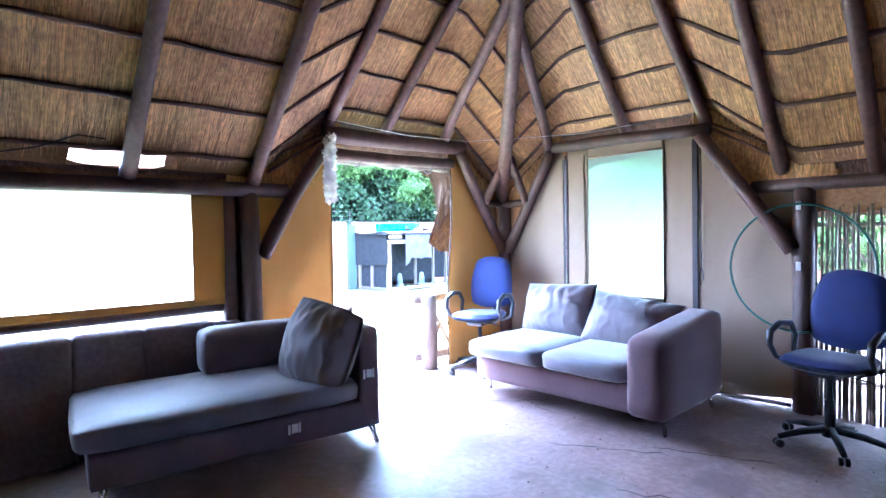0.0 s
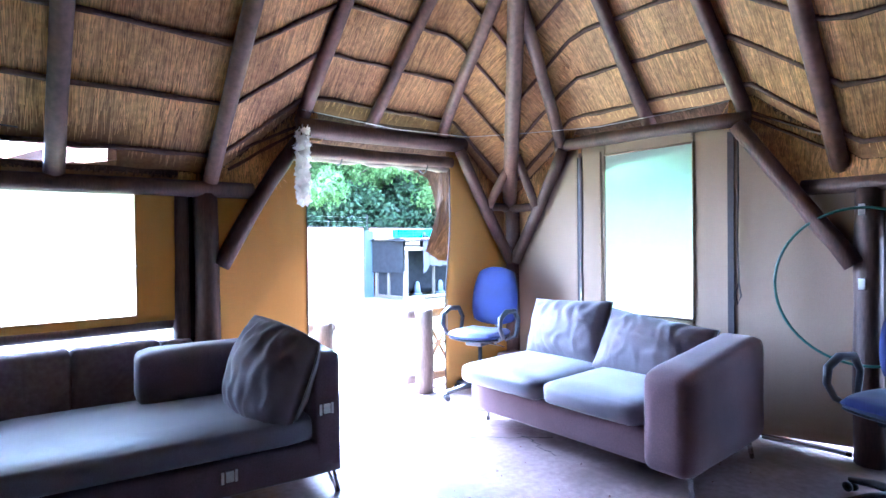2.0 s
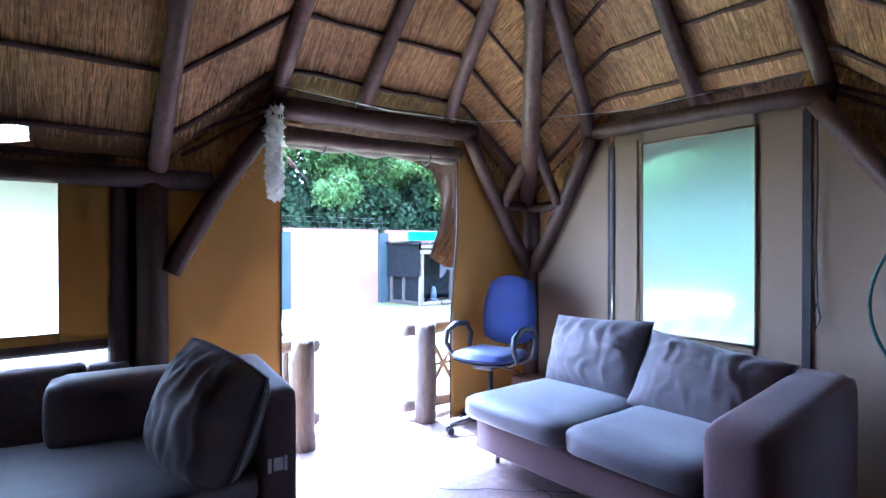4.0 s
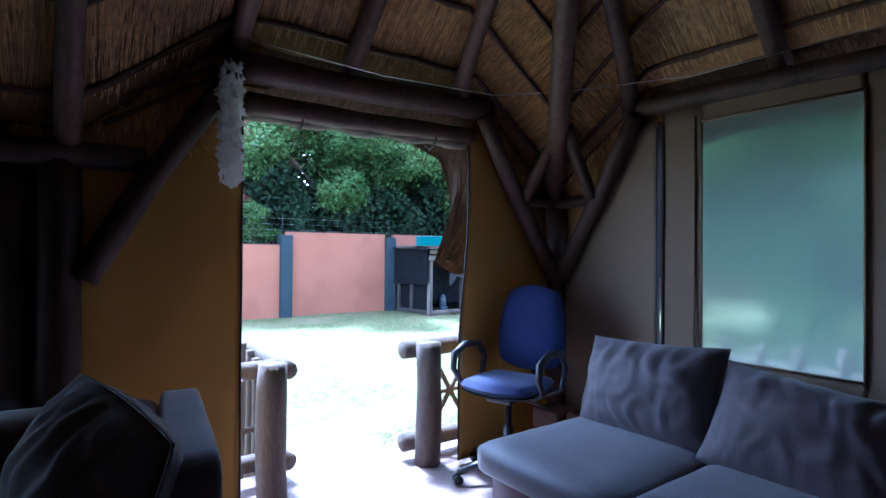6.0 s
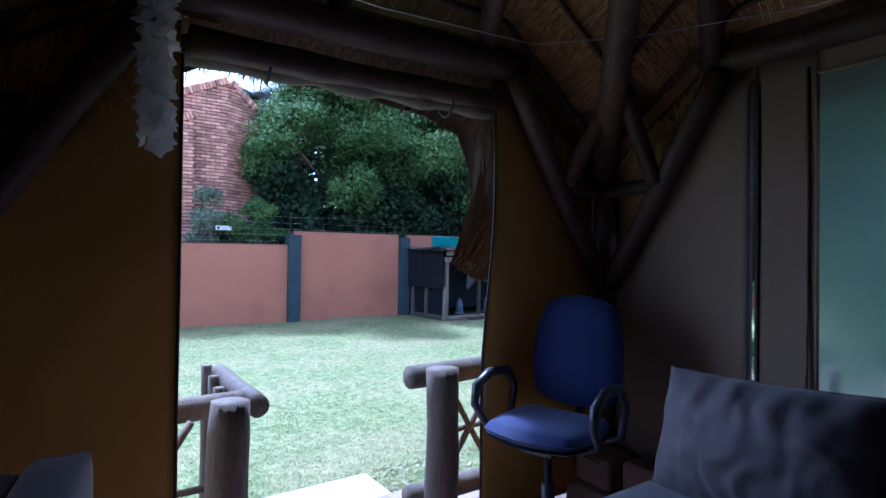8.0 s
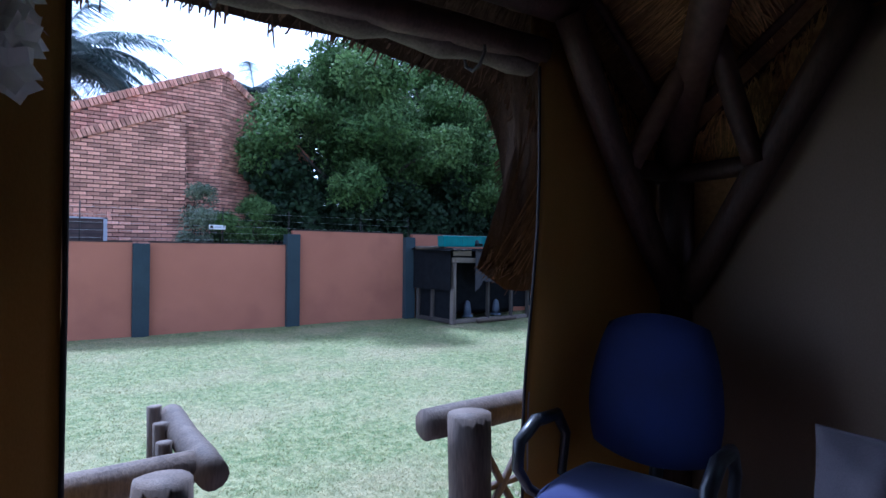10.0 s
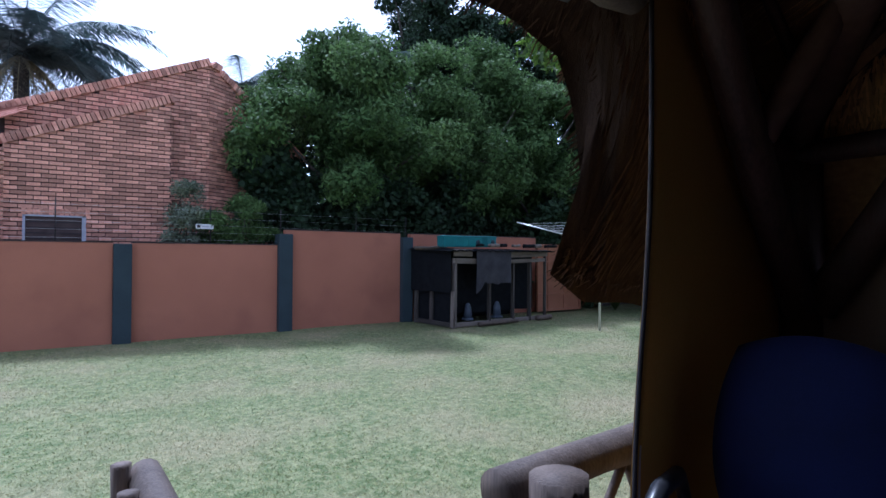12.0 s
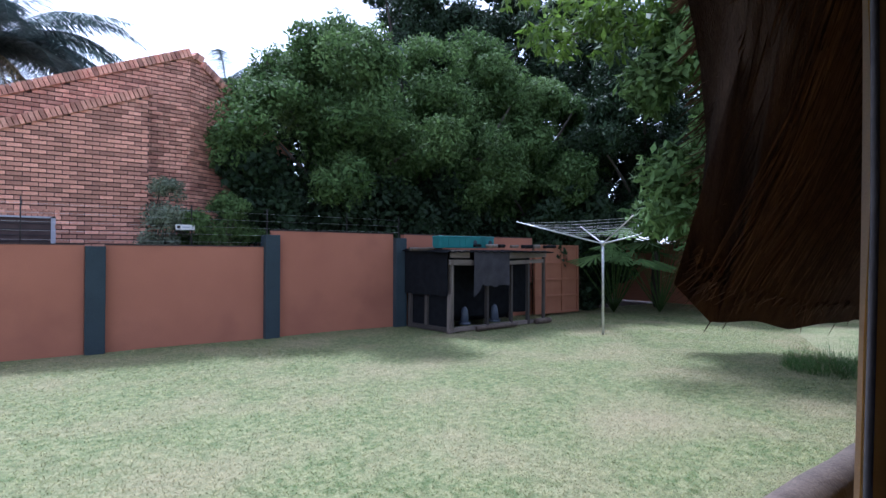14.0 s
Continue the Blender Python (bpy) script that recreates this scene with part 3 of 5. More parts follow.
def pane(name, along, lo, hi, z0, z1, label, mat):
    v, f = [], []
    n = 14
    for i in range(n + 1):
        for j in range(n + 1):
            a, z = lo + (hi - lo) * i / n, z0 + (z1 - z0) * j / n
            w = 0.012 * noise.noise(Vector((a * 1.7, z * 1.9, 3)))
            v.append((a, YN + 0.02 + w, z) if along == "x" else (XE + 0.006 + w * 0.6, a, z))
    for i in range(n):
        for j in range(n):
            a = i * (n + 1) + j
            f.append((a, a + n + 1, a + n + 2, a + 1))
    ob = put(name, mesh(name, v, f, mat, True), None, label, "window", "", "structure")
    ob.visible_shadow = along == "x"
    return ob


pane("window_1", "x", -0.9, 1.975, 1.0, 1.83, "wide milky clear plastic blind window", PVC_MILKY)
# Unseen canvas added here to cut the light that the window lets in.
sheet("wall_north_west", "x", XW, -0.9, 0.8, 1.84, CANVAS_BACKLIT, None, 0.012, "unseen canvas closing off the window's far end to cut light")
pane("window_2", "y", 2.642, 3.458, 0.828, 2.262, "milky clear plastic window in the canvas", PVC)
# stitched frame and dark zips
for a, b in (((XE - 0.012, 3.46, 0.80), (XE - 0.012, 3.46, 2.27)), ((XE - 0.012, 2.64, 0.80), (XE - 0.012, 2.64, 2.27)), ((XE - 0.012, 2.64, 0.826), (XE - 0.012, 3.46, 0.826)), ((XE - 0.012, 2.64, 2.262), (XE - 0.012, 3.46, 2.262)),
             ((XE - 0.012, 3.50, 0.75), (XE - 0.012, 3.50, 2.30))):
    tube("seam", [a, b], 0.008, CANVAS_B, 6, 0, label="stitched canvas seam round the window", category="seam", group="window seams", kind="structure")
put("trim_zip", mesh("trim", *box_data((XE - 0.02, 2.325, 0.05), (XE + 0.02, 2.372, 2.30)), TRIM), None, "dark vertical zip strip in the canvas", "trim", "", "structure")
for y in (3.757, 3.718):
    put("trim_edge", mesh("trim", *box_data((XE - 0.012, y - 0.006, 0.6), (XE + 0.02, y + 0.006, 2.28)), TRIM), None, "dark binding along the gap in the canvas", "trim", "", "structure")
for x in (3.194, 4.729):
    pts = [(x + 0.006 * noise.noise(Vector((0, z * 1.3, x))) - (0.075 * smooth01((1.75 - z) / 1.0) if x > 4 else 0), YN + 0.004, z) for z in [0.03 + 0.217 * i for i in range(11)]]
    tube("trim_door", pts, 0.007, TRIM, 6, 0, label="dark bound edge of the canvas doorway", category="trim", kind="structure")
beam((2.30, YN + 0.05, 0.935), (XW, YN + 0.05, 0.925), 0.045, "dark rail pole under the window blind")
beam((XE + 0.02, YN - 0.1, 0.02), (XE + 0.02, 1.6, 0.03), 0.02, "thin pole along the foot of the canvas")

# turned hem, coloured pale as if lit from outside
sheet("wall_north_hem", "x", 4.753, 4.760, 0.03, 2.2, CANVAS_LIT, None, 0.006, "turned hem of the canvas doorway, outside light put into its colour", 1, 18, None, 0.004, 0.024, bow=True)
# rolled up door canvas
roll = thing("rolled_canvas", pose(0, 0, 0), "brown rolled up canvas door tied below the lintel", "canvas roll")
pts = [(3.20 + 1.53 * i / 14, YN + 0.06, 2.215 + 0.02 * i / 14 + 0.008 * math.sin(i * 1.7)) for i in range(15)]
tube("roll", pts, [0.058 + 0.008 * math.sin(i * 2.1) for i in range(15)], GREY_POLE, 12, 0.04, roll)
for x in (3.5, 4.42):
    tube("tie", [(x + 0.004 * i, YN + 0.06 + 0.075 * math.cos(i * 0.7), 2.22 + 0.075 * math.sin(i * 0.7)) for i in range(10)], 0.007, TRIM, 5, 0, roll, label="dark tie round the roll")

# low wall below the window, laid in long rough blocks
lw = thing("wall_north_low", pose(0, 0, 0), "dark rough low wall below the window", "low wall", "", "structure")
x = XW + 0.1
while x < 2.28:
    w = min(rnd.uniform(0.42, 0.6), 2.30 - x)
    part("block", box_bm((x, YN - 0.10, 0), (x + w - 0.006, YN + 0.14, 0.835 + rnd.uniform(-0.012, 0.015)), 0.035, 3), LOW_WALL, lw, smooth=True)
    x += w
part("core", box_bm((XW + 0.1, YN - 0.05, 0), (2.29, YN + 0.11, 0.80)), LOW_WALL, lw)
# Dark strip added to keep the gap between the posts dark.
put("trim_post", mesh("trim", *box_data((2.24, YN + 0.055, 0.03), (2.5, YN + 0.075, 1.84)), TRIM), None, "dark strip filling the gap between the posts", "trim", "", "structure")
# plain closing walls of the far sides
put("wall_west", mesh("wall", *box_data((XW - 0.1, YS - 0.1, 0), (XW, YN, 1.98)), PLASTER_WALL), None, "plain brown closing wall", "wall", "", "structure")
put("wall_south", mesh("wall", *box_data((XW, YS - 0.1, 0), (XE + 0.1, YS, 1.98)), PLASTER_WALL), None, "plain brown closing wall", "wall", "", "structure")

# rough plinth stones in the corner, picket fence outside the east wall
plinth = thing("stone_plinth", pose(0, 0, 0), "rough reddish brown stones at the corner post's foot", "stones")
for x0, y0, x1, y1, z0, z1 in ((5.18, 4.28, 5.52, 4.56, 0, 0.17), (5.22, 3.92, 5.50, 4.26, 0, 0.18), (5.24, 4.30, 5.50, 4.54, 0.172, 0.33), (5.26, 3.98, 5.5, 4.24, 0.182, 0.36)):
    bm = box_bm((x0, y0, z0), (x1, y1, z1), 0.03, 3)
    for vv in bm.verts:
        vv.co += Vector((noise.noise(vv.co * 9), noise.noise(vv.co * 9 + Vector((4, 0, 0))), 0)) * 0.012
    part("stone", bm, LOW_STONE, plinth, smooth=True)
pick = thing("picket_fence", pose(0, 0, 0), "row of short round fence pickets outside the canvas", "fence")
for i in range(15):
    y_ = 1.5 + 0.23 * i
    pole("picket", (6.05, y_, GROUND - 0.03), (6.05, y_ + 0.01, 0.86 + rnd.uniform(-0.02, 0.04)), 0.035, 0.033, GREY_POLE, pick, 0.006, 9, 4)
pole("rail", (6.11, 1.4, 0.72), (6.11, 4.9, 0.73), 0.035, 0.033, GREY_POLE, pick, 0.01)

# reed screen on the east side
screen = thing("wall_east_reed_screen", pose(0, 0, 0), "weathered reed screen with daylight in its gaps", "reed screen", "", "structure")
y, k = 1.41, 0
while y > YS + 0.1:
    r = rnd.uniform(0.010, 0.017)
    if y > -1.2:
        pole("reed", (XE + rnd.uniform(-0.01, 0.01), y, 0.0), (XE + rnd.uniform(-0.01, 0.01), y + rnd.uniform(-0.012, 0.012), 1.62 + rnd.uniform(-0.02, 0.04)), r, r * 0.8, REED, screen, 0.006, 7, 4)
    y -= r * 2 + (rnd.uniform(0.004, 0.012) if rnd.random() < 0.28 else 0.0)
put("wall_east_closing", mesh("wall", *box_data((XE, YS, 0), (XE + 0.1, -1.2, 1.9)), PLASTER_WALL), None, "plain brown closing wall", "wall", "", "structure")
for z in (0.3, 0.95, 1.5):
    pole("cross_pole", (XE + 0.03, 1.45, z), (XE + 0.03, -1.2, z), 0.016, 0.014, REED, screen, 0.01)
sheet("wall_east_fringe", "y", -1.2, 1.42, 1.58, 1.84, THATCH, None, 0.02, "short thatch fringe above the reed screen", bottom=lambda a: 1.6 + 0.02 * math.sin(a * 40))

# floor slab with cracks, step and garden ground
fl = bmesh.new()
bmesh.ops.create_grid(fl, x_segments=60, y_segments=60, size=0.5, matrix=Matrix.Translation(((XW + XE) / 2 + 0.1, (YS + 5.28) / 2, 0)) @ Matrix.Diagonal((XE - XW + 0.4, 5.28 - YS, 1, 1)))
for vv in fl.verts:
    vv.co.z += 0.006 * noise.noise(vv.co * 1.3)
    if vv.co.y > 5.2:
        vv.co.y += 0.03 * noise.noise(vv.co * 3) - 0.10 * (3.0 - vv.co.x) * (0.2 if vv.co.x < 3 else 0)
ext = bmesh.ops.extrude_face_region(fl, geom=fl.faces[:])
for g in ext["geom"]:
    if isinstance(g, bmesh.types.BMVert):
        g.co.z -= 0.32
bmesh.ops.recalc_face_normals(fl, faces=fl.faces[:])
tagged(part("floor", fl, FLOOR), "worn reddish grey concrete floor with cracks", "floor", "", "structure")


def crack(name, pts):
    v = []
    f = []
    for i, (x, y) in enumerate(pts):
        w = 0.0025 + 0.003 * abs(math.sin(i * 2.7))
        v += [(x - w, y - w, 0.0085), (x + w, y + w, 0.0085)]
    for i in range(len(pts) - 1):
        f.append((2 * i, 2 * i + 1, 2 * i + 3, 2 * i + 2))
    put(name, mesh(name, v, f, TRIM), None, "thin dark crack in the concrete floor", "crack", "floor cracks", "structure")


for x0, y0, x1, y1 in ((3.75, 3.75, 4.45, 3.15), (4.3, 3.4, 4.15, 2.9), (3.0, 3.9, 3.35, 4.25), (4.05, 2.05, 4.3, 1.35), (3.6, 2.6, 4.0, 1.9), (3.3, 1.9, 3.7, 1.0)):
    crack("floor_crack", [(x0 + (x1 - x0) * i / 12 + rnd.uniform(-0.03, 0.03), y0 + (y1 - y0) * i / 12 + rnd.uniform(-0.03, 0.03)) for i in range(13)])
v, f = [], []
for i in range(70):
    x, y = rnd.uniform(2.9, 4.9), rnd.uniform(0.9, 4.2)
    q, a = rnd.uniform(0.003, 0.009), rnd.uniform(0, 6.28)
    c, si = math.cos(a) * q, math.sin(a) * q
    o = len(v)
    v += [(x - c, y - si, 0.006), (x + si * 0.6, y - c * 0.6, 0.006), (x + c, y + si, 0.006), (x - si * 0.6, y + c * 0.6, 0.006), (x, y, 0.010 + q * 0.5)]
    f += [(o, o + 1, o + 4), (o + 1, o + 2, o + 4), (o + 2, o + 3, o + 4), (o + 3, o, o + 4)]
put("floor_crumbs", mesh("floor_crumbs", v, f, LOW_STONE), None, "small crumbs of concrete and dirt on the floor", "debris", "", "stuff")
g = bmesh.new()
bmesh.ops.create_circle(g, cap_ends=True, radius=400, segments=48, matrix=Matrix.Translation((6, 10, GROUND - 0.06)))
tagged(part("ground", g, SOIL), "bare ground reaching the horizon", "ground", "", "structure")
lw_v, lw_f = [], []
NX, NY = 90, 60
for i in range(NX + 1):
    for j in range(NY + 1):
        x, y = -14 + 36 * i / NX, 4.2 + 11.3 * j / NY
        lw_v.append((x, y, GROUND + 0.02 * noise.noise(Vector((x * 0.5, y * 0.5, 0)))))
for i in range(NX):
    for j in range(NY):
        a = i * (NY + 1) + j
        lw_f.append((a, a + NY + 1, a + NY + 2, a + 1))
put("lawn", mesh("lawn", lw_v, lw_f, GRASS, True), None, "patchy green lawn with dry straw coloured areas", "lawn", "", "structure")
v, f = [], []
for i in range(420000):
    u = rnd.random() ** 1.9
    y = 5.5 + 9.9 * u
    x = rnd.uniform(1.5, 9.0 + (y - 5.0) * 1.9)
    if y < 6.0 and 3.4 < x < 4.75:
        continue
    h = rnd.uniform(0.008, 0.022)
    a = rnd.uniform(0, 6.28)
    w = 0.0022 + 0.0005 * (y - 5)
    lx, ly = rnd.gauss(0, 0.018), rnd.gauss(0, 0.018)
    z = GROUND + 0.02 * noise.noise(Vector((x * 0.5, y * 0.5, 0))) - 0.003
    o = len(v)
    v += [(x - w * math.cos(a), y - w * math.sin(a), z), (x + w * math.cos(a), y + w * math.sin(a), z), (x + lx, y + ly, z + h)]
    f.append((o, o + 1, o + 2))
put("lawn_grass", mesh("lawn_grass", v, f, BLADE), None, "short mixed green and dry grass", "grass", "", "stuff")
part_slab = part("paving_step", box_bm((3.55, 5.33, GROUND), (4.62, 5.92, -0.12), 0.025, 2), SLAB, None, smooth=False)
tagged(part_slab, "pale concrete step slab before the doorway", "step", "", "structure")
v, f = [], []
for i in range(500):
    x, y = rnd.uniform(4.2, 5.9), rnd.uniform(5.35, 6.2)
    s = rnd.uniform(0.012, 0.035)
    a = rnd.uniform(0, 6.28)
    o = len(v)
    c, si = math.cos(a) * s, math.sin(a) * s
    v += [(x - c, y - si, GROUND + 0.005), (x + si * 0.5, y - c * 0.5, GROUND + 0.02), (x + c, y + si, GROUND + 0.012), (x - si * 0.5, y + c * 0.5, GROUND + 0.006)]
    f.append((o, o + 1, o + 2, o + 3))
put("leaf_litter", mesh("leaf_litter", v, f, PALM_DRY), None, "dry fallen leaves beside the step", "leaf litter", "", "stuff")

# ---- pole railing outside the doorway ----
def railing(label, parts_):
    r = thing("railing", pose(0, 0, 0), label, "railing", "pole railings")
    for name, a, b, r0 in parts_:
        pole(name, a, b, r0, r0 * 0.95, GREY_POLE, r, 0.012, 14, 6, 0.04)
    return r


railing("weathered round pole railing along the doorway", [
    ("post", (4.49, 4.80, -0.02), (4.495, 4.80, 0.83), 0.088), ("top_rail", (4.37, 4.93, 0.77), (5.75, 4.95, 0.77), 0.065), ("bottom_rail", (4.37, 4.93, 0.13), (5.75, 4.95, 0.12), 0.06),
    ("stick", (4.60, 4.95, 0.16), (5.0, 4.95, 0.72), 0.018), ("stick", (4.98, 4.95, 0.14), (4.62, 4.95, 0.74), 0.018), ("stick", (4.55, 4.96, 0.42), (5.7, 4.96, 0.44), 0.016), ("stick", (5.3, 4.95, 0.14), (5.0, 4.95, 0.74), 0.018)])
railing("weathered round pole railing and open gate of poles", [
    ("post", (3.43, 4.84, -0.02), (3.43, 4.84, 0.80), 0.088), ("top_rail", (3.56, 5.13, 0.715), (1.9, 5.10, 0.72), 0.058), ("bottom_rail", (3.56, 5.13, 0.14), (1.9, 5.10, 0.14), 0.055),
    ("stick", (3.30, 4.97, 0.16), (2.9, 4.97, 0.70), 0.018), ("stick", (2.95, 4.97, 0.14), (3.3, 4.97, 0.70), 0.018), ("stick", (3.40, 4.98, 0.40), (2.0, 4.98, 0.42), 0.016),
    ("gate_rail", (3.61, 5.05, 0.70), (3.57, 5.72, 0.74), 0.055), ("gate_rail", (3.61, 5.05, 0.13), (3.56, 5.72, 0.14), 0.052)])
gate = thing("pole_gate", pose(0, 0, 0), "upright cut poles beside the open gate", "gate")
for i, (x, y, h) in enumerate(((3.50, 5.68, 0.80), (3.505, 5.52, 0.77), (3.50, 5.37, 0.74), (3.505, 5.2, 0.66), (3.50, 5.05, 0.62))):
    pole("picket", (x, y, GROUND if y > 5.3 else -0.02), (x, y, h), 0.03, 0.028, GREY_POLE, gate, 0.005)


# ---- soft furniture ----
def puff(lo, hi, mat, name, parent, m=None, bulge=0.03, label="", crease=0.008, bevel=0.05):
    """An upholstered block: bevelled, bulged and slightly creased."""
    bm = box_bm(lo, hi)
    bmesh.ops.subdivide_edges(bm, edges=bm.edges[:], cuts=9, use_grid_fill=True)
    c = Vector([(a + b) / 2 for a, b in zip(lo, hi)])
    h = Vector([(b - a) / 2 for a, b in zip(lo, hi)])
    seed = rnd.uniform(0, 90)
    for vv in bm.verts:
        q = vv.co - c
        u = Vector([max(-1, min(1, q[i] / h[i])) for i in range(3)])
        out = Vector((0, 0, 0))
        for i in range(3):
            if abs(abs(u[i]) - 1) < 1e-4:
                j, k = (i + 1) % 3, (i + 2) % 3
                out[i] += math.copysign(bulge * (1 - u[j] ** 2) * (1 - u[k] ** 2), u[i])
        # round the edges
        rr = min(bevel, min(h) * 0.95)
        inner = Vector([max(-(h[i] - rr), min(h[i] - rr, q[i])) for i in range(3)])
        dv = q - inner
        if dv.length > 1e-6:
            q = inner + dv.normalized() * min(rr, dv.length if dv.length < rr else rr)
        n = noise.noise(vv.co * 6 + Vector((seed, 0, 0))) * crease + noise.noise(vv.co * 17 + Vector((seed, 3, 0))) * crease * 0.4
        vv.co = c + q + out + (q.normalized() * n if q.length else q)
    if m is not None:
        bmesh.ops.transform(bm, matrix=m, verts=bm.verts)
    return part(name, bm, mat, parent, label, True)


def pillow(w, h, t, mat, name, m, label, pinch=0.05):
    """A stuffed cushion: thick in the middle, thin pinched edges, soft folds."""
    v, f = [], []
    n = 40
    seed = rnd.uniform(0, 50)
    for s in (1, -1):
        for i in range(n + 1):
            for j in range(n + 1):
                a, b = 2 * i / n - 1, 2 * j / n - 1
                k = max(0.0, (1 - abs(a) ** 2.6)) ** 0.62 * max(0.0, (1 - abs(b) ** 2.6)) ** 0.62
                x, z = a * w / 2 * (1 - pinch * (1 - b * b)), b * h / 2 * (1 - pinch * (1 - a * a))
                fold = 0.026 * math.sin(15 * a + 5 * noise.noise(Vector((a * 2, b * 2, seed)))) * max(0, b) ** 2 + 0.016 * noise.noise(Vector((a * 2.2 + seed, b * 2.2, 0)))
                fold += 0.012 * math.sin(11 * (a + b) + 6 * noise.noise(Vector((a, b, seed + 9)))) * max(0, a * b)
                fold += 0.010 * math.sin(9 * (a - 0.6 * b) + 7 * noise.noise(Vector((a * 1.6, b * 1.6, seed + 4)))) * abs(a)
                fold += 0.009 * math.sin(24 * a + 9 * noise.noise(Vector((a * 3, b * 1.5, seed + 2)))) * (0.3 + abs(b))
                v.append((x, s * (0.006 + (t / 2 + fold) * k), z))
    m1 = n + 1
    for s in (0, 1):
        for i in range(n):
            for j in range(n):
                a = s * m1 * m1 + i * m1 + j
                f.append((a, a + m1, a + m1 + 1, a + 1) if s else (a, a + 1, a + m1 + 1, a + m1))
    for i in range(n):
        for a, b in ((i * m1, (i + 1) * m1), (i * m1 + n, (i + 1) * m1 + n), (i, i + 1), (n * m1 + i, n * m1 + i + 1)):
            f.append((a, b, b + m1 * m1, a + m1 * m1))
    ob = put(name, mesh(name, v, f, mat, True), None, label, "cushion")
    ob.matrix_world = m
    return ob


def chrome_leg(parent, x, y, sx, sy, h=0.15):
    for k in (-1, 1):
        tube("leg", [(x + k * 0.018, y, h + 0.02), (x + sx * 0.05 + k * 0.006, y + sy * 0.05, 0.006)], [0.010, 0.012], CHROME, 8, 0, parent, label="splayed chrome leg")


# two-seat sofa along the east wall
sofa = thing("sofa", pose(0, 0, 0), "mauve suede two-seat sofa with one arm and grey seats", "sofa")
puff((4.18, 2.06, 0.14), (5.18, 3.80, 0.36), SUEDE, "base", sofa, None, 0.004, "", 0.003, 0.03)
puff((4.98, 2.06, 0.30), (5.24, 3.80, 0.74), SUEDE_DARK, "backrest", sofa, None, 0.008, "dark backrest", 0.004, 0.05)
puff((4.08, 3.02, 0.355), (5.02, 3.82, 0.52), SEAT_CLOTH, "seat_cushion", sofa, None, 0.018, "grey seat cushion", 0.006, 0.06)
puff((4.10, 2.28, 0.355), (5.02, 3.01, 0.52), SEAT_CLOTH, "seat_cushion", sofa, None, 0.018, "grey seat cushion", 0.006, 0.06)
arm = puff((4.10, 1.97, 0.135), (5.22, 2.27, 0.74), SUEDE, "arm", sofa, None, 0.006, "wide padded arm", 0.004, 0.075)
for vv in arm.data.vertices:
    vv.co.z += max(0, vv.co.z - 0.4) * 0.30 * (vv.co.x - 4.25)
for x, y, sx, sy in ((4.34, 3.76, 0.6, 0.5), (4.28, 2.06, 0.2, -0.2), (5.10, 3.74, 0.3, 0.4), (5.10, 2.06, 0.6, -0.4)):
    chrome_leg(sofa, x, y, sx, sy)
pillow(0.80, 0.52, 0.34, CUSHION, "back_cushion", Matrix.Translation((4.93, 3.40, 0.735)) @ pose(0, 0, 0, 0, 20, 0) @ pose(0, 0, 0, 0, 0, 88) @ pose(0, 0, 0, 0, 2, 0), "grey back cushion leaning on the sofa's backrest")
pillow(0.82, 0.50, 0.34, CUSHION, "back_cushion", Matrix.Translation((4.90, 2.63, 0.68)) @ pose(0, 0, 0, 0, 28, 0) @ pose(0, 0, 0, 0, 0, 94) @ pose(0, 0, 0, 0, -5, 0), "grey back cushion slumped against the sofa's backrest")

# chaise longue along the north wall
CH = pose(0, 0, 0, 0, 0, 0) @ Matrix.Translation((2.80, 3.42, 0)) @ pose(0, 0, 0, 0, 0, -8)
chaise = thing("chaise_longue", CH, "dark suede chaise longue with a padded back end", "chaise longue")
puff((-1.74, 0.0, 0.13), (0.0, 0.98, 0.34), SUEDE_DARK, "base", chaise, None, 0.003, "", 0.003, 0.03)
puff((-1.80, -0.03, 0.335), (-0.17, 0.97, 0.50), SEAT_CLOTH, "seat_cushion", chaise, None, 0.016, "grey suede seat cushion", 0.006, 0.06)
puff((-0.17, 0.0, 0.15), (0.0, 0.98, 0.84), SUEDE_DARK, "back_end", chaise, None, 0.004, "", 0.004, 0.035)
puff((-1.02, 0.70, 0.49), (-0.17, 0.98, 0.82), SUEDE_DARK, "side_bolster", chaise, None, 0.012, "dark padded side arm", 0.005, 0.06)
for x, y, sx, sy in ((-0.06, 0.06, 0.9, -0.5), (-1.66, 0.06, -0.6, -0.5), (-0.06, 0.9, 0.6, 0.5), (-1.66, 0.9, -0.6, 0.5)):
    chrome_leg(chaise, x, y, sx, sy, 0.14)
for cx, cy, cz, rot in ((-0.085, -0.012, 0.52, 0), (-0.62, -0.010, 0.25, 0)):
    br = part("bracket", box_bm((cx - 0.03, cy - 0.004, cz - 0.028), (cx + 0.012, cy + 0.004, cz + 0.03), 0.006, 2), STEEL, chaise, "pale metal linking bracket")
    part("hook", box_bm((cx + 0.016, cy - 0.004, cz - 0.032), (cx + 0.030, cy + 0.004, cz + 0.034), 0.004, 2), STEEL, br)
    part("hook", box_bm((cx - 0.054, cy - 0.003, cz - 0.034), (cx - 0.038, cy + 0.004, cz + 0.03), 0.004, 2), STEEL, br)
pillow(0.53, 0.55, 0.38, CUSHION, "scatter_cushion", CH @ Matrix.Translation((-0.36, 0.20, 0.72)) @ pose(0, 0, 0, 0, 16, 0) @ pose(0, 0, 0, 0, 0, 122) @ pose(0, 0, 0, 0, -6, 0), "grey creased cushion leaning on the chaise's back end", -0.07)


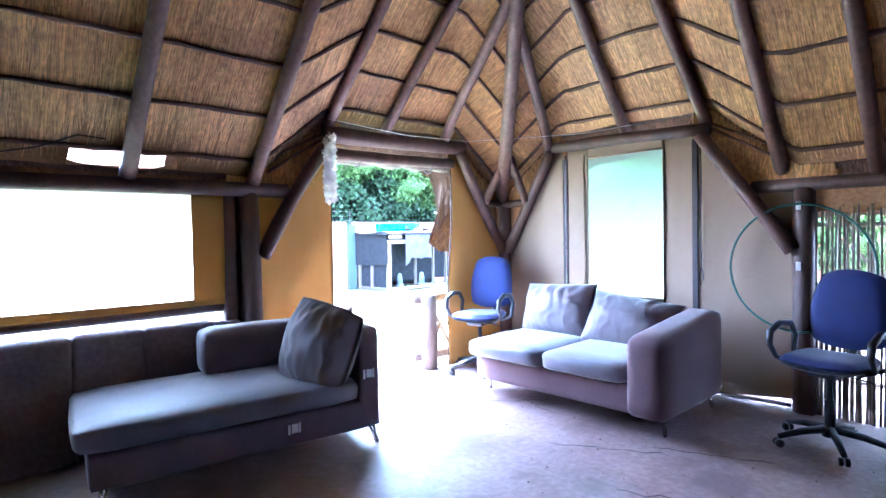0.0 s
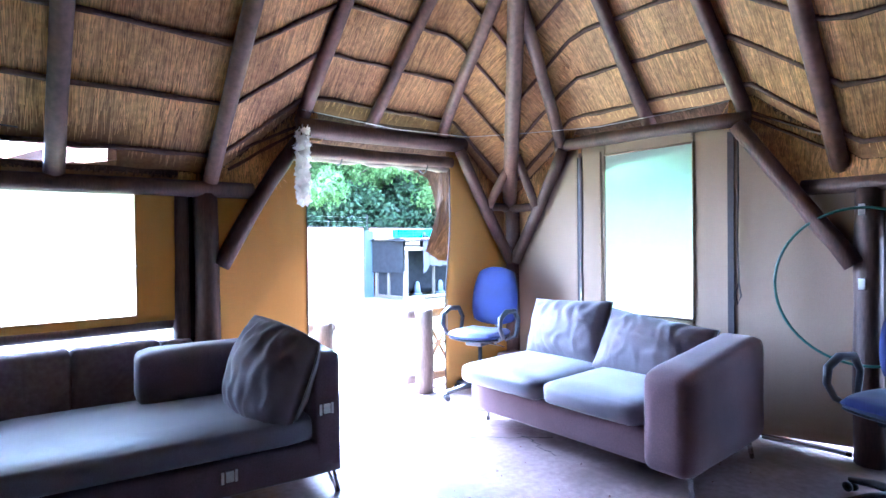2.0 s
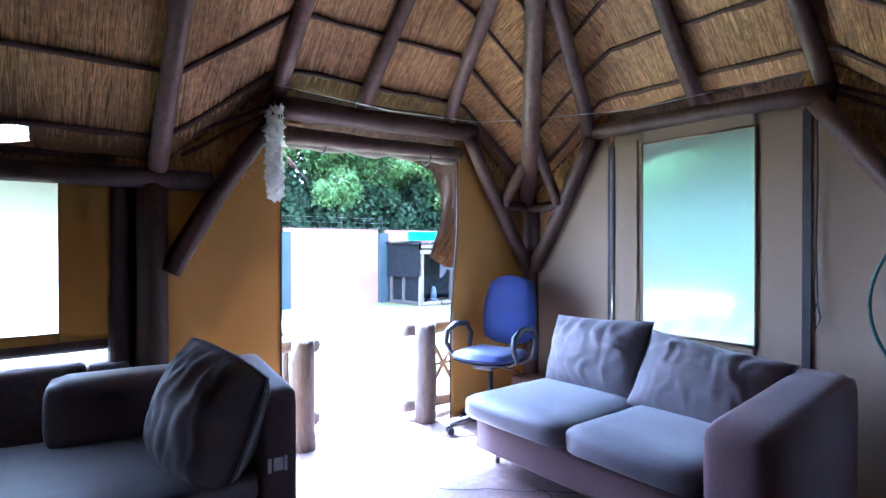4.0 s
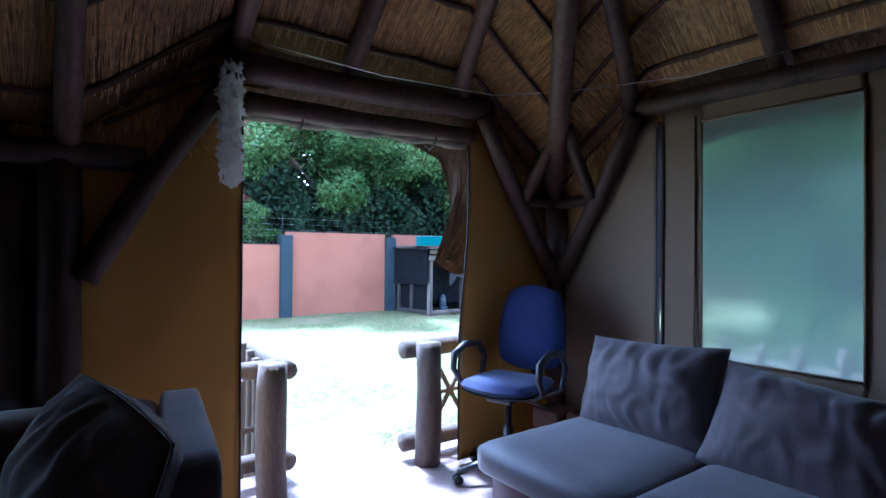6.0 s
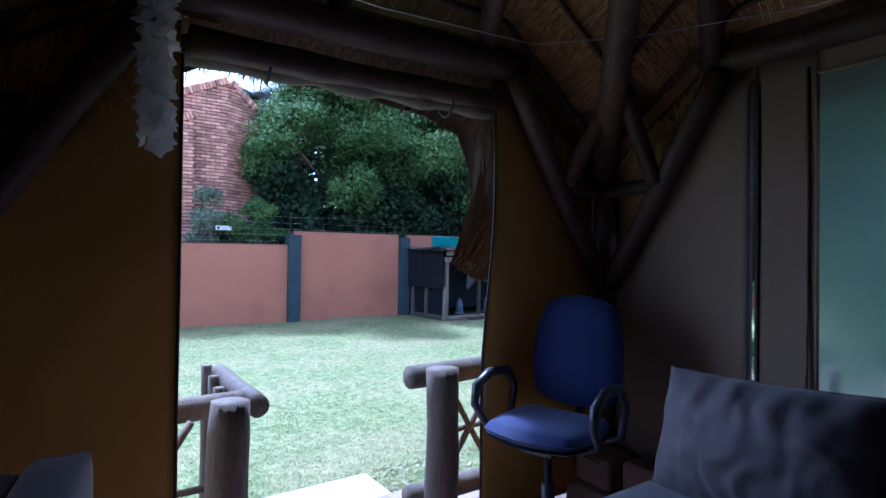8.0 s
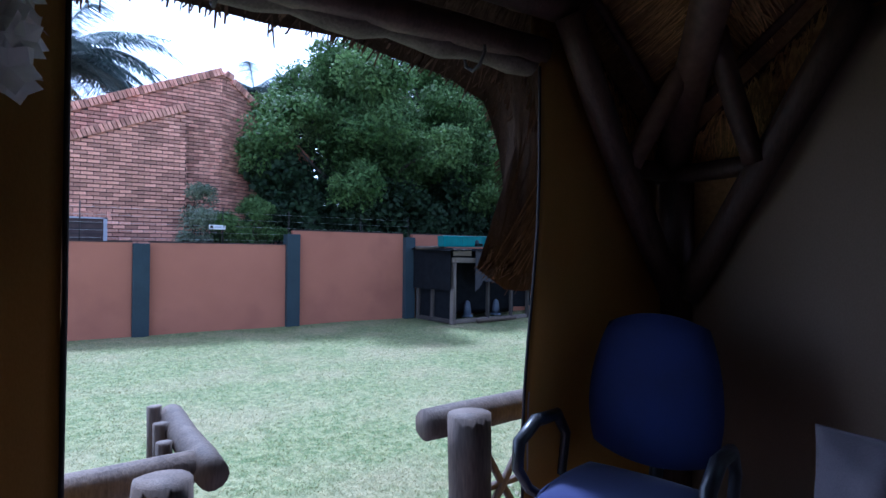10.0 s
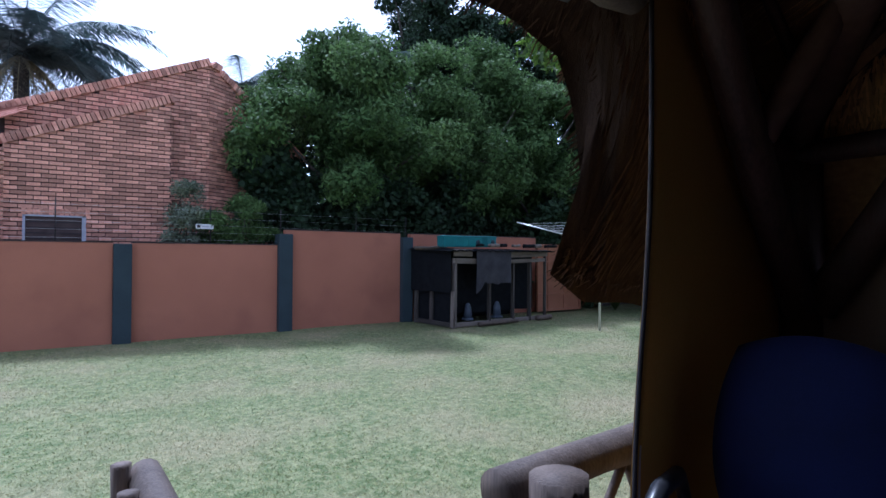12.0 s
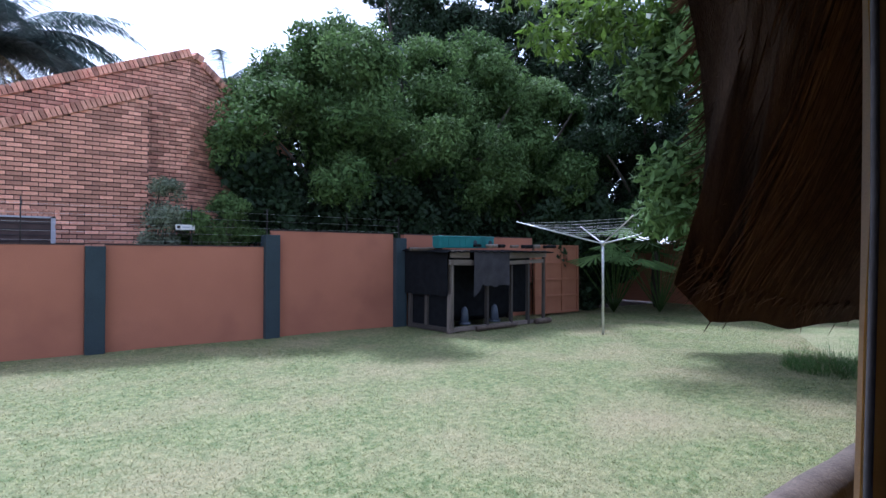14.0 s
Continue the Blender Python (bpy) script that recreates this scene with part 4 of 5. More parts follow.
# ---- office chairs ----
def rounded_pad(w, d, t, mat, name, parent, m, label="", curve=0.0, taper=0.0):
    """A padded plate, wide along x and y, thick along z."""
    v, f = [], []
    n = 16
    for s in (1, -1):
        for i in range(n + 1):
            for j in range(n + 1):
                a, b = 2 * i / n - 1, 2 * j / n - 1
                # square to rounded square
                rx, ry = a * math.sqrt(1 - 0.30 * b * b), b * math.sqrt(1 - 0.30 * a * a)
                edge = max(0.0, 1 - max(abs(a), abs(b)) ** 4) ** 0.5
                ww = w / 2 * (1 - taper * (ry + 1) / 2)
                v.append((rx * ww, ry * d / 2, s * t / 2 * edge + curve * (a * a) + curve * 0.6 * (b * b)))
    m1 = n + 1
    for s in (0, 1):
        for i in range(n):
            for j in range(n):
                a = s * m1 * m1 + i * m1 + j
                f.append((a, a + 1, a + m1 + 1, a + m1) if s else (a, a + m1, a + m1 + 1, a + 1))
    ob = put(name, mesh(name, v, f, mat, True), parent, label)
    ob.matrix_local = m
    return ob


def office_chair(m, label):
    """A swivel chair that faces its own -y."""
    ch = thing("office_chair", m, label, "office chair", "blue office chairs")
    hub = tube("hub", [(0, 0, 0.07), (0, 0, 0.13)], [0.045, 0.04], PLASTIC, 12, 0, ch)
    for k in range(5):
        a = radians(90 + 72 * k)
        c, s = math.cos(a), math.sin(a)
        sp = tube("base_arm", [(0.03 * c, 0.03 * s, 0.115), (0.17 * c, 0.17 * s, 0.10), (0.31 * c, 0.31 * s, 0.065)], [0.026, 0.023, 0.017], PLASTIC, 8, 0, ch)
        for q in (-1, 1):
            px, py = 0.31 * c - q * 0.017 * s, 0.31 * s + q * 0.017 * c
            tube("castor", [(px - q * 0.009 * -s, py - q * 0.009 * c, 0.027), (px + q * 0.009 * -s, py + q * 0.009 * c, 0.027)], [0.026, 0.026], PLASTIC, 14, 0, ch, label="black twin castor wheel")
    tube("gas_lift", [(0, 0, 0.12), (0, 0, 0.30), (0, 0, 0.30), (0, 0, 0.46)], [0.03, 0.03, 0.018, 0.018], PLASTIC, 12, 0, ch)
    part("tilt_mechanism", box_bm((-0.08, -0.12, 0.455), (0.08, 0.14, 0.50), 0.015, 2), PLASTIC, ch)
    tube("lever", [(0.07, -0.02, 0.475), (0.2, -0.03, 0.47), (0.25, -0.03, 0.46)], 0.006, PLASTIC, 6, 0, ch)
    rounded_pad(0.48, 0.47, 0.085, BLUE, "seat", ch, pose(0, -0.01, 0.545), "blue fabric seat", 0.006)
    rounded_pad(0.47, 0.46, 0.03, PLASTIC, "seat_shell", ch, pose(0, -0.01, 0.508), "", 0.012)
    rounded_pad(0.50, 0.52, 0.075, BLUE, "backrest", ch, pose(0, 0.245, 0.855, 82, 0, 0), "blue fabric backrest", -0.02, 0.18)
    rounded_pad(0.48, 0.50, 0.03, PLASTIC, "back_shell", ch, pose(0, 0.285, 0.855, 82, 0, 0), "", -0.02, 0.18)
    tube("back_bar", [(0, 0.1, 0.48), (0, 0.29, 0.50), (0, 0.33, 0.60), (0, 0.30, 0.80)], [0.022, 0.024, 0.024, 0.018], PLASTIC, 8, 0, ch)
    for s in (-1, 1):
        x = s * 0.275
        tube("armrest", [(s * 0.18, 0.12, 0.49), (x, 0.13, 0.53), (x * 1.02, 0.17, 0.66), (x * 1.02, 0.10, 0.745), (x * 1.02, -0.05, 0.755), (x * 1.02, -0.155, 0.71), (x * 1.02, -0.165, 0.63), (x, -0.10, 0.545), (s * 0.18, -0.06, 0.495)],
             [0.014, 0.018, 0.019, 0.022, 0.023, 0.022, 0.019, 0.017, 0.013], PLASTIC, 10, 0, ch, label="black looped plastic armrest")
    return ch


office_chair(pose(4.77, 4.29, 0.008, 0, 0, -74) @ Matrix.Scale(1.1, 4), "blue fabric office chair beside the doorway")
office_chair(pose(4.86, 1.19, 0.008, 0, 0, -102) @ Matrix.Scale(1.06, 4), "blue fabric office chair beside the reed screen")

# hoop hung on the post
hoop_pts = [(XE - 0.115, 1.52 + 0.495 * math.cos(2 * math.pi * i / 64), 1.165 + 0.505 * math.sin(2 * math.pi * i / 64)) for i in range(65)]
tube("hula_hoop", hoop_pts, 0.0095, HOOP, 8, 0, label="green hula hoop hung on the post", category="hula hoop")
for z in (1.66, 1.18):
    b = part("post_bracket", box_bm((XE - 0.10, 1.505, z - 0.035), (XE - 0.082, 1.54, z + 0.035), 0.004, 2), STEEL)
    tagged(b, "small pale metal bracket on the post", "bracket", "post brackets")

# garland of white paper flowers by the door
gl = thing("flower_garland", pose(3.09, 4.50, 0), "white paper flower garland hanging beside the doorway", "garland")
tube("string", [(0, 0, 2.40), (0.01, 0, 2.1), (0, 0, 1.80)], 0.004, WHITE, 5, 0, gl)
pet = bmesh.new()
for k in range(5):
    a = 2 * math.pi * k / 5
    c, s = math.cos(a), math.sin(a)
    vs = [pet.verts.new(p) for p in ((0, 0, 0), (0.03 * c - 0.024 * s, 0.03 * s + 0.024 * c, 0.008), (0.058 * c, 0.058 * s, 0.018), (0.03 * c + 0.024 * s, 0.03 * s - 0.024 * c, 0.008))]
    pet.faces.new(vs)
pet_me = bpy.data.meshes.new("flower")
pet.to_mesh(pet_me)
pet.free()
pet_me.materials.append(PETAL)
for i in range(46):
    t = i / 45
    a = i * 2.4
    fo = put("flower", pet_me, gl)
    fo.matrix_local = pose(0.034 * math.cos(a), 0.034 * math.sin(a), 2.36 - 0.56 * t, rnd.uniform(40, 110), rnd.uniform(-30, 30), math.degrees(a) + 90) @ Matrix.Scale(rnd.uniform(0.75, 1.0), 4)

# thin wires below the roof and the cord by the zip
tube("wire", [(3.1, YN - 0.14, 2.52), (3.9, YN - 0.25, 2.45), (4.7, YN - 0.3, 2.47), (XE - 0.5, YN - 0.6, 2.5), (XE - 0.2, 3.4, 2.49), (XE - 0.16, 2.3, 2.5)], 0.003, STEEL, 5, 0, label="thin wire strung below the thatch", category="wire")
tube("wire", [(0.2, YN - 0.14, 2.02), (0.75, YN - 0.16, 2.0), (1.0, YN - 0.18, 2.06), (1.2, YN - 0.3, 2.14), (1.35, YN - 0.3, 2.13)], 0.005, TRIM, 5, 0.1, label="loose dark wire above the window plate", category="wire")
tube("cord", [(XE - 0.035, 2.29, 2.28), (XE - 0.04, 2.285, 1.9), (XE - 0.035, 2.295, 1.5), (XE - 0.04, 2.285, 1.15), (XE - 0.035, 2.27, 1.05), (XE - 0.035, 2.295, 0.98), (XE - 0.035, 2.31, 1.07), (XE - 0.035, 2.29, 1.14)], 0.006, TRIM, 6, 0.1, label="dark knotted cord hanging beside the zip", category="cord")
tube("skirting_pole", [(XE - 0.06, 2.12, 0.03), (XE - 0.05, 1.62, 0.05)], 0.012, STEEL, 8, 0, label="pale thin pole at the foot of the canvas", category="pole")

# ---- garden: boundary wall ----
WY = 15.5


def wall_panel(name, x0, x1, top):
    bm = box_bm((x0, WY, GROUND - 0.1), (x1, WY + 0.15, top), 0.012, 2)
    w = tagged(part(name, bm, WALL_PAINT), "terracotta painted plastered garden wall", "garden wall", "", "structure")
    put("coping", mesh("coping", *box_data((x0, WY - 0.008, top), (x1, WY + 0.158, top + 0.02)), MORTAR), w)


edges = [-8.05, -4.95, -1.85, 1.25, 4.33, 7.42]
for a, b in zip(edges[:-1], edges[1:]):
    wall_panel("wall_garden", a + 0.15, b - 0.15, 1.63)
wall_panel("wall_garden", 7.42 + 0.02, 10.4, 1.97)
wall_panel("wall_garden", 10.7, 15.2, 1.97)
for x in edges + [10.55]:
    top = 1.61 if x < 7 else 1.88
    p = part("pilaster", box_bm((x - 0.15, WY - 0.14, GROUND - 0.05), (x + 0.15, WY + 0.2, top), 0.012, 2), PILASTER)
    tagged(p, "dark slate painted pilaster of the garden wall", "pilaster", "wall pilasters", "structure")
put("wall_garden_east", mesh("wall", *box_data((22, 2, GROUND), (22.2, 19, 1.9)), WALL_PAINT), None, "terracotta garden wall in deep shade", "garden wall", "", "structure")

# ---- brick house behind the wall ----
house = thing("brick_house", pose(0, 0, GROUND), "red face brick house with stepped gables", "house")
BW, BH, GAP, BED = 0.218, 0.064, 0.013, 0.020
brick_me = mesh("brick", *box_data((0, -0.018, 0), (BW, 0.05, BH)), BRICK)
left = []
named = 0


def brick_wall(origin, direction, length, top, x_from=0.0, hole=None, low=1.7, prefer=True):
    """Stretcher bond on a wall that runs from origin along direction; top(s) is its upper edge."""
    global named
    o = Vector(origin)
    d = Vector((math.cos(direction), math.sin(direction), 0))
    n = Vector((math.sin(direction), -math.cos(direction), 0))
    row = 0
    z = 0.0
    while z < 6.4:
        s = x_from - (0.5 * (BW + GAP) if row % 2 else 0.0)
        while s < length:
            a, b = max(s, x_from), min(s + BW, length)
            if hole and hole[2] < z + BH / 2 < hole[3]:
                if a < hole[0] < b:
                    b = hole[0]
                elif a < hole[1] < b:
                    a = hole[1]
            mid = (a + b) / 2
            if b - a > 0.025 and z + BH < min(top(a), top(b)) + 0.055 and not (hole and hole[0] < mid < hole[1] and hole[2] < z + BH / 2 < hole[3]) and z > low:
                out = rnd.uniform(-0.003, 0.004)
                p = o + d * a + n * out + Vector((0, 0, z))
                if prefer and named < 290 and b - a > BW - 0.001:
                    ob = put("brick", brick_me, house)
                    ob.matrix_local = Matrix.Translation(p) @ pose(0, 0, 0, 0, 0, math.degrees(direction))
                    named += 1
                else:
                    vv, ff = box_data((0, -0.018, 0), (b - a, 0.05, BH))
                    left.append(([Matrix.Rotation(direction, 3, "Z") @ Vector(q) + p for q in vv], ff))
            s += BW + GAP
        z += BH + BED
        row += 1


def solid(name, pts, depth, mat, origin, direction, parent=None, label=""):
    """A wall core: an outline in the wall's own plane, given a depth behind it."""
    d = Vector((math.cos(direction), math.sin(direction), 0))
    n = Vector((-math.sin(direction), math.cos(direction), 0))
    o = Vector(origin)
    v = [o + d * s + Vector((0, 0, z)) for s, z in pts] + [o + d * s + Vector((0, 0, z)) + n * depth for s, z in pts]
    k = len(pts)
    f = [tuple(range(k)), tuple(range(2 * k - 1, k - 1, -1))] + [(i, k + i, k + (i + 1) % k, (i + 1) % k) for i in range(k)]
    return put(name, mesh(name, v, f, mat), parent if parent is not None else house, label)


LOWTOP = lambda s: 3.72 + (s - 0.0) * 0.435         # low gable: s from x = 2.5
TALLTOP = lambda s: 3.05 + s * 0.447                # tall wall: s from x = -0.5
GY, TY = 16.45, 16.85
low_len, tall_len = 2.78, 6.62
# low front gable with its window
solid("wall", [(0, 0), (low_len, 0), (low_len, LOWTOP(low_len) - 0.02), (0, LOWTOP(0) - 0.02)], 0.3, MORTAR, (2.5, GY + 0.012, 0), 0)
brick_wall((2.5, GY, 0), 0, low_len, LOWTOP, hole=(0.30, 1.28, 1.30, 2.40), low=1.75)
# tall wall and its angled return
solid("wall", [(0, 0), (tall_len, 0), (tall_len, TALLTOP(tall_len) - 0.02), (0, TALLTOP(0) - 0.02)], 0.3, MORTAR, (-0.5, TY + 0.012, 0), 0)
brick_wall((-0.5, TY, 0), 0, tall_len, TALLTOP, x_from=3.0, low=1.75, prefer=False)
RET = radians(30)
RTOP = lambda s: TALLTOP(tall_len) - s * 0.52 if s > 0.25 else TALLTOP(tall_len) - s * 0.2
solid("wall", [(0, 0), (3.2, 0), (3.2, RTOP(3.2) - 0.02), (0.25, RTOP(0.26) - 0.02), (0, RTOP(0) - 0.02)], 0.3, MORTAR, (-0.5 + tall_len, TY + 0.012, 0), RET)
brick_wall((-0.5 + tall_len, TY, 0), RET, 3.2, RTOP, low=1.75, prefer=False)


def coping(origin, direction, length, top, s0=0.0):
    """Soldier bricks set across the sloping wall head."""
    d = Vector((math.cos(direction), math.sin(direction), 0))
    s = s0
    while s < length:
        slope = math.atan2(top(s + 0.3) - top(s + 0.2), 0.1)
        p = Vector(origin) + d * s + Vector((0, 0, top(s) - 0.03))
        vv, ff = box_data((0, -0.07, -0.02), (0.068, 0.3, 0.15))
        r = Matrix.Rotation(direction, 3, "Z") @ Matrix.Rotation(-slope, 3, "Y")
        left.append(([r @ Vector(q) + p for q in vv], ff))
        s += 0.084 * math.cos(slope)


coping((2.5, GY, 0), 0, low_len, LOWTOP)
coping((-0.5, TY, 0), 0, tall_len, TALLTOP, 2.9)
coping((-0.5 + tall_len, TY, 0), RET, 3.2, RTOP)
# soldier course over the window
for i in range(13):
    vv, ff = box_data((2.78 + i * 0.083, GY - 0.016, 2.40), (2.78 + i * 0.083 + 0.072, GY + 0.05, 2.53))
    left.append((vv, ff))
# pier at the gable's foot
for i in range(36):
    vv, ff = box_data((2.30, GY - 0.05 - (i % 2) * 0.01, 0.6 + i * 0.084), (2.52, GY + 0.2, 0.6 + i * 0.084 + BH))
    left.append((vv, ff))
v, f = join(left)
put("brickwork", mesh("brickwork", v, f, BRICKS), house, "red face bricks in stretcher bond", kind="stuff")
# window with louvre bars
win = thing("window", Matrix.Identity(4), "", "")
win.parent = house
put("pane", mesh("pane", *box_data((2.80, GY + 0.02, 1.35), (3.74, GY + 0.04, 2.40)), GLASS_DARK), win, "dark window pane")
for x0, x1 in ((2.80, 2.84), (3.72, 3.79)):
    put("frame", mesh("frame", *box_data((x0, GY - 0.02, 1.35), (x1, GY + 0.06, 2.40)), FRAME_GREY), win)
put("frame", mesh("frame", *box_data((2.80, GY - 0.02, 2.37), (3.79, GY + 0.06, 2.40)), FRAME_GREY), win)
for i in range(9):
    put("louvre", mesh("louvre", *box_data((2.84, GY - 0.005, 1.42 + i * 0.105), (3.72, GY + 0.01, 1.435 + i * 0.105)), TRIM), win)
# roof slope between the gables, tiles in rows
parts = []
for i in range(11):
    for j in range(15):
        x, t = -0.6 + i * 0.30 + (0.15 if j % 2 else 0), j / 15
        y, z = GY + 0.05 + 0.6 * t, 3.15 + 0.435 * (x - 0.9) + 0.42 * t + 0.35
        vv = [(x, y, z), (x + 0.29, y, z + 0.13), (x + 0.29, y + 0.05, z + 0.155), (x, y + 0.05, z + 0.025), (x, y, z - 0.03), (x + 0.29, y, z + 0.10)]
        parts.append((vv, [(0, 1, 2, 3), (4, 5, 1, 0)]))
v, f = join(parts)
put("roof", mesh("roof", v, f, TILE), house, "red roof tiles", kind="stuff")
solid("roof_core", [(0, 2.7), (3.2, 3.9), (3.2, 3.7), (0, 2.5)], 0.6, TILE, (-0.7, GY + 0.12, 0), 0)
solid("fascia", [(0, 2.95), (1.55, 3.62), (1.55, 3.28), (0, 2.6)], 0.05, FASCIA, (0.92, GY - 0.28, 0), 0, None, "light blue fascia board")
solid("side_wall", [(0, 0), (3.0, 0), (3.0, 3.2), (0, 2.2)], 0.2, BRICKS, (-0.6, GY + 0.35, 0), 0, None, "shaded brick wall under the eaves")
solid("back_wall", [(0, 0), (6, 0), (6, 4.0), (0, 4.0)], 0.2, BRICKS, (-0.5, GY + 5.5, 0), 0)
put("side_window", mesh("pane", *box_data((1.2, GY + 0.3, 1.3), (2.2, GY + 0.34, 2.35)), GLASS_DARK), house, "dark side window")

# small white sign and fence wires on the wall
sg = thing("wall_sign", pose(5.78, WY + 0.05, 1.99), "small white warning sign on the electric fence", "sign")
part("plate", box_bm((-0.17, -0.006, -0.05), (0.17, 0.006, 0.05), 0.004, 1), WHITE, sg)
part("mark", box_bm((-0.145, -0.010, -0.025), (-0.085, -0.007, 0.028), 0.0), TRIM, sg, "dark emblem")
part("text_bar", box_bm((-0.055, -0.010, -0.012), (0.08, -0.007, 0.012), 0.0), FRAME_GREY, sg, "grey bar of small writing")
part("text_bar", box_bm((0.115, -0.010, -0.02), (0.14, -0.007, 0.025), 0.0), FRAME_GREY, sg, "grey bar of small writing")
fence = thing("electric_fence", pose(0, 0, 0), "thin electric fence along the garden wall", "fence")
for x in (3.3, 5.9, 7.36, 9.2, 10.6):
    tube("stay", [(x, WY + 0.08, 1.6), (x, WY + 0.08, 2.42)], 0.011, TRIM, 6, 0, fence)
for k in range(5):
    tube("strand", [(-6, WY + 0.08, 1.72 + k * 0.15), (2, WY + 0.08, 1.71 + k * 0.15), (10.6, WY + 0.08, 1.72 + k * 0.15)], 0.0022, STEEL, 4, 0, fence)

# ---- chicken run ----
coop = thing("chicken_run", pose(0, 0, GROUND), "weathered timber chicken run draped with black shade net", "chicken run")


def plank(name, a, b, w, t, mat=TIMBER, parent=None, label=""):
    a, b = Vector(a), Vector(b)
    d = (b - a)
    L = d.length
    q = d.to_track_quat("Z", "Y").to_matrix().to_4x4()
    if abs(d.z) < 0.5 * L:
        w, t = t, w
    bm = box_bm((-w / 2, -t / 2, 0), (w / 2, t / 2, L), min(w, t) * 0.12, 1)
    for vv in bm.verts:
        vv.co += Vector((noise.noise(vv.co * 3), noise.noise(vv.co * 4 + Vector((5, 0, 0))), 0)) * 0.006
    ob = part(name, bm, mat, parent if parent is not None else coop, label)
    ob.matrix_local = Matrix.Translation(a) @ q
    return ob


CX0, CX1, CY0, CY1 = 10.82, 14.0, 13.80, 15.3
for x, y, h, w in ((10.84, 13.80, 1.62, 0.14), (11.95, 13.86, 1.50, 0.10), (12.75, 13.88, 1.50, 0.09), (13.35, 13.9, 1.5, 0.10), (13.95, 13.93, 1.72, 0.07), (10.70, 15.2, 1.70, 0.12), (10.75, 14.6, 0.95, 0.1), (13.95, 15.2, 1.8, 0.1)):
    plank("upright", (x, y, 0), (x + 0.01, y, h), w, 0.06, TIMBER if y < 13.85 else SHADED_TIMBER)
plank("upright", (10.74, 13.74, 0), (10.76, 13.74, 0.85), 0.11, 0.04)
plank("board", (10.80, 13.76, 1.75), (11.35, 13.77, 1.74), 0.17, 0.03)
plank("board", (10.76, 13.75, 1.56), (11.5, 13.77, 1.55), 0.12, 0.03)
plank("board", (12.55, 13.82, 1.72), (14.0, 13.88, 1.76), 0.17, 0.03)
plank("board", (12.45, 13.82, 1.53), (13.9, 13.88, 1.58), 0.09, 0.03)
plank("sill", (10.8, 13.8, 0.06), (13.95, 13.93, 0.06), 0.10, 0.06)
plank("sill", (10.8, 13.8, 0.06), (10.7, 15.2, 0.06), 0.10, 0.06, SHADED_TIMBER)
plank("rail", (10.86, 13.9, 0.95), (10.84, 15.2, 0.95), 0.06, 0.04, SHADED_TIMBER)
pole("fallen_log", (11.45, 13.62, GROUND + 0.06), (12.72, 13.66, GROUND + 0.07), 0.055, 0.05, GREY_POLE, label="weathered pole lying before the chicken run", category="log")
pole("cut_log", (13.45, 13.7, GROUND + 0.08), (14.0, 13.74, GROUND + 0.08), 0.07, 0.065, GREY_POLE, label="short pale cut log on the ground", category="log")


def cloth(name, w, h, mat, m, parent=None, label="", sag=0.04, ragged=0.03, drop=0.0):
    v, f = [], []
    nx, nz = 18, 14
    seed = rnd.uniform(0, 60)
    for layer in (0, 0.006):
        for i in range(nx + 1):
            for j in range(nz + 1):
                a, b = i / nx, j / nz
                edge = ragged * noise.noise(Vector((a * 6, seed, 0))) * b + drop * max(0.0, 1 - a * 4.5) * b
                v.append((w * a, layer + sag * b * noise.noise(Vector((a * 5 + seed, b * 1.2, 0))), -h * b - edge))
    half = (nx + 1) * (nz + 1)
    for layer in (0, 1):
        for i in range(nx):
            for j in range(nz):
                a = layer * half + i * (nz + 1) + j
                f.append((a, a + nz + 1, a + nz + 2, a + 1))
    ob = put(name, mesh(name, v, f, mat, True), parent, label)
    ob.matrix_local = m
    return ob


cloth("shade_net", 1.55, 1.02, SHADE_NET, pose(10.62, 15.32, 1.83, 0, 0, -86), coop, "black shade net on the side")
cloth("shade_net_back", 3.3, 1.8, SHADE_NET, pose(10.7, 15.3, 1.82, 0, 0, 0), coop, "black shade net at the back")
cloth("shade_net_front", 3.1, 1.5, SHADE_NET, pose(10.85, 14.35, 1.75, 0, 0, 1), coop, "dark netting inside")
# Dark sheet added below the side net to darken the open low part.
cloth("shade_net_low", 1.45, 0.95, SHADE_NET, pose(10.75, 15.25, 0.95, 0, 0, -87), coop, "dark sheet added low on the side", 0.02, 0.0)
rag = cloth("grey_rag", 1.12, 0.82, GREY_CLOTH, pose(11.40, 13.66, 1.58, 0, 0, 1), None, "", 0.07, 0.07, 0.24)
tagged(rag, "torn dark grey cloth hanging over the chicken run", "cloth")
# roof sheets
rf = bmesh.new()
bmesh.ops.create_grid(rf, x_segments=60, y_segments=3, size=0.5, matrix=Matrix.Translation((12.3, 14.5, 1.82)) @ Matrix.Diagonal((3.45, 1.75, 1, 1)))
for vv in rf.verts:
    vv.co.z += 0.018 * math.sin(vv.co.x * 26) + 0.03 * (vv.co.y - 14.5) + 0.02 * noise.noise(vv.co)
e_ = bmesh.ops.extrude_face_region(rf, geom=rf.faces[:])
for q in e_["geom"]:
    if isinstance(q, bmesh.types.BMVert):
        q.co.z += 0.012
part("roof_sheet", rf, SHADE_NET, coop, "dark corrugated roof sheet", True)
for i in range(7):
    x = 11.4 + i * 0.38
    r_ = rnd.uniform(0.03, 0.05)
    pole("weight_stick", (x, 13.66, 1.68), (x + rnd.uniform(0.25, 0.4), 13.66 + rnd.uniform(-0.05, 0.1), 1.69), r_, r_, TIMBER if i % 2 else SHADE_NET, None, 0.01, label="short stick holding down the run's roof", category="stick", group="roof sticks")
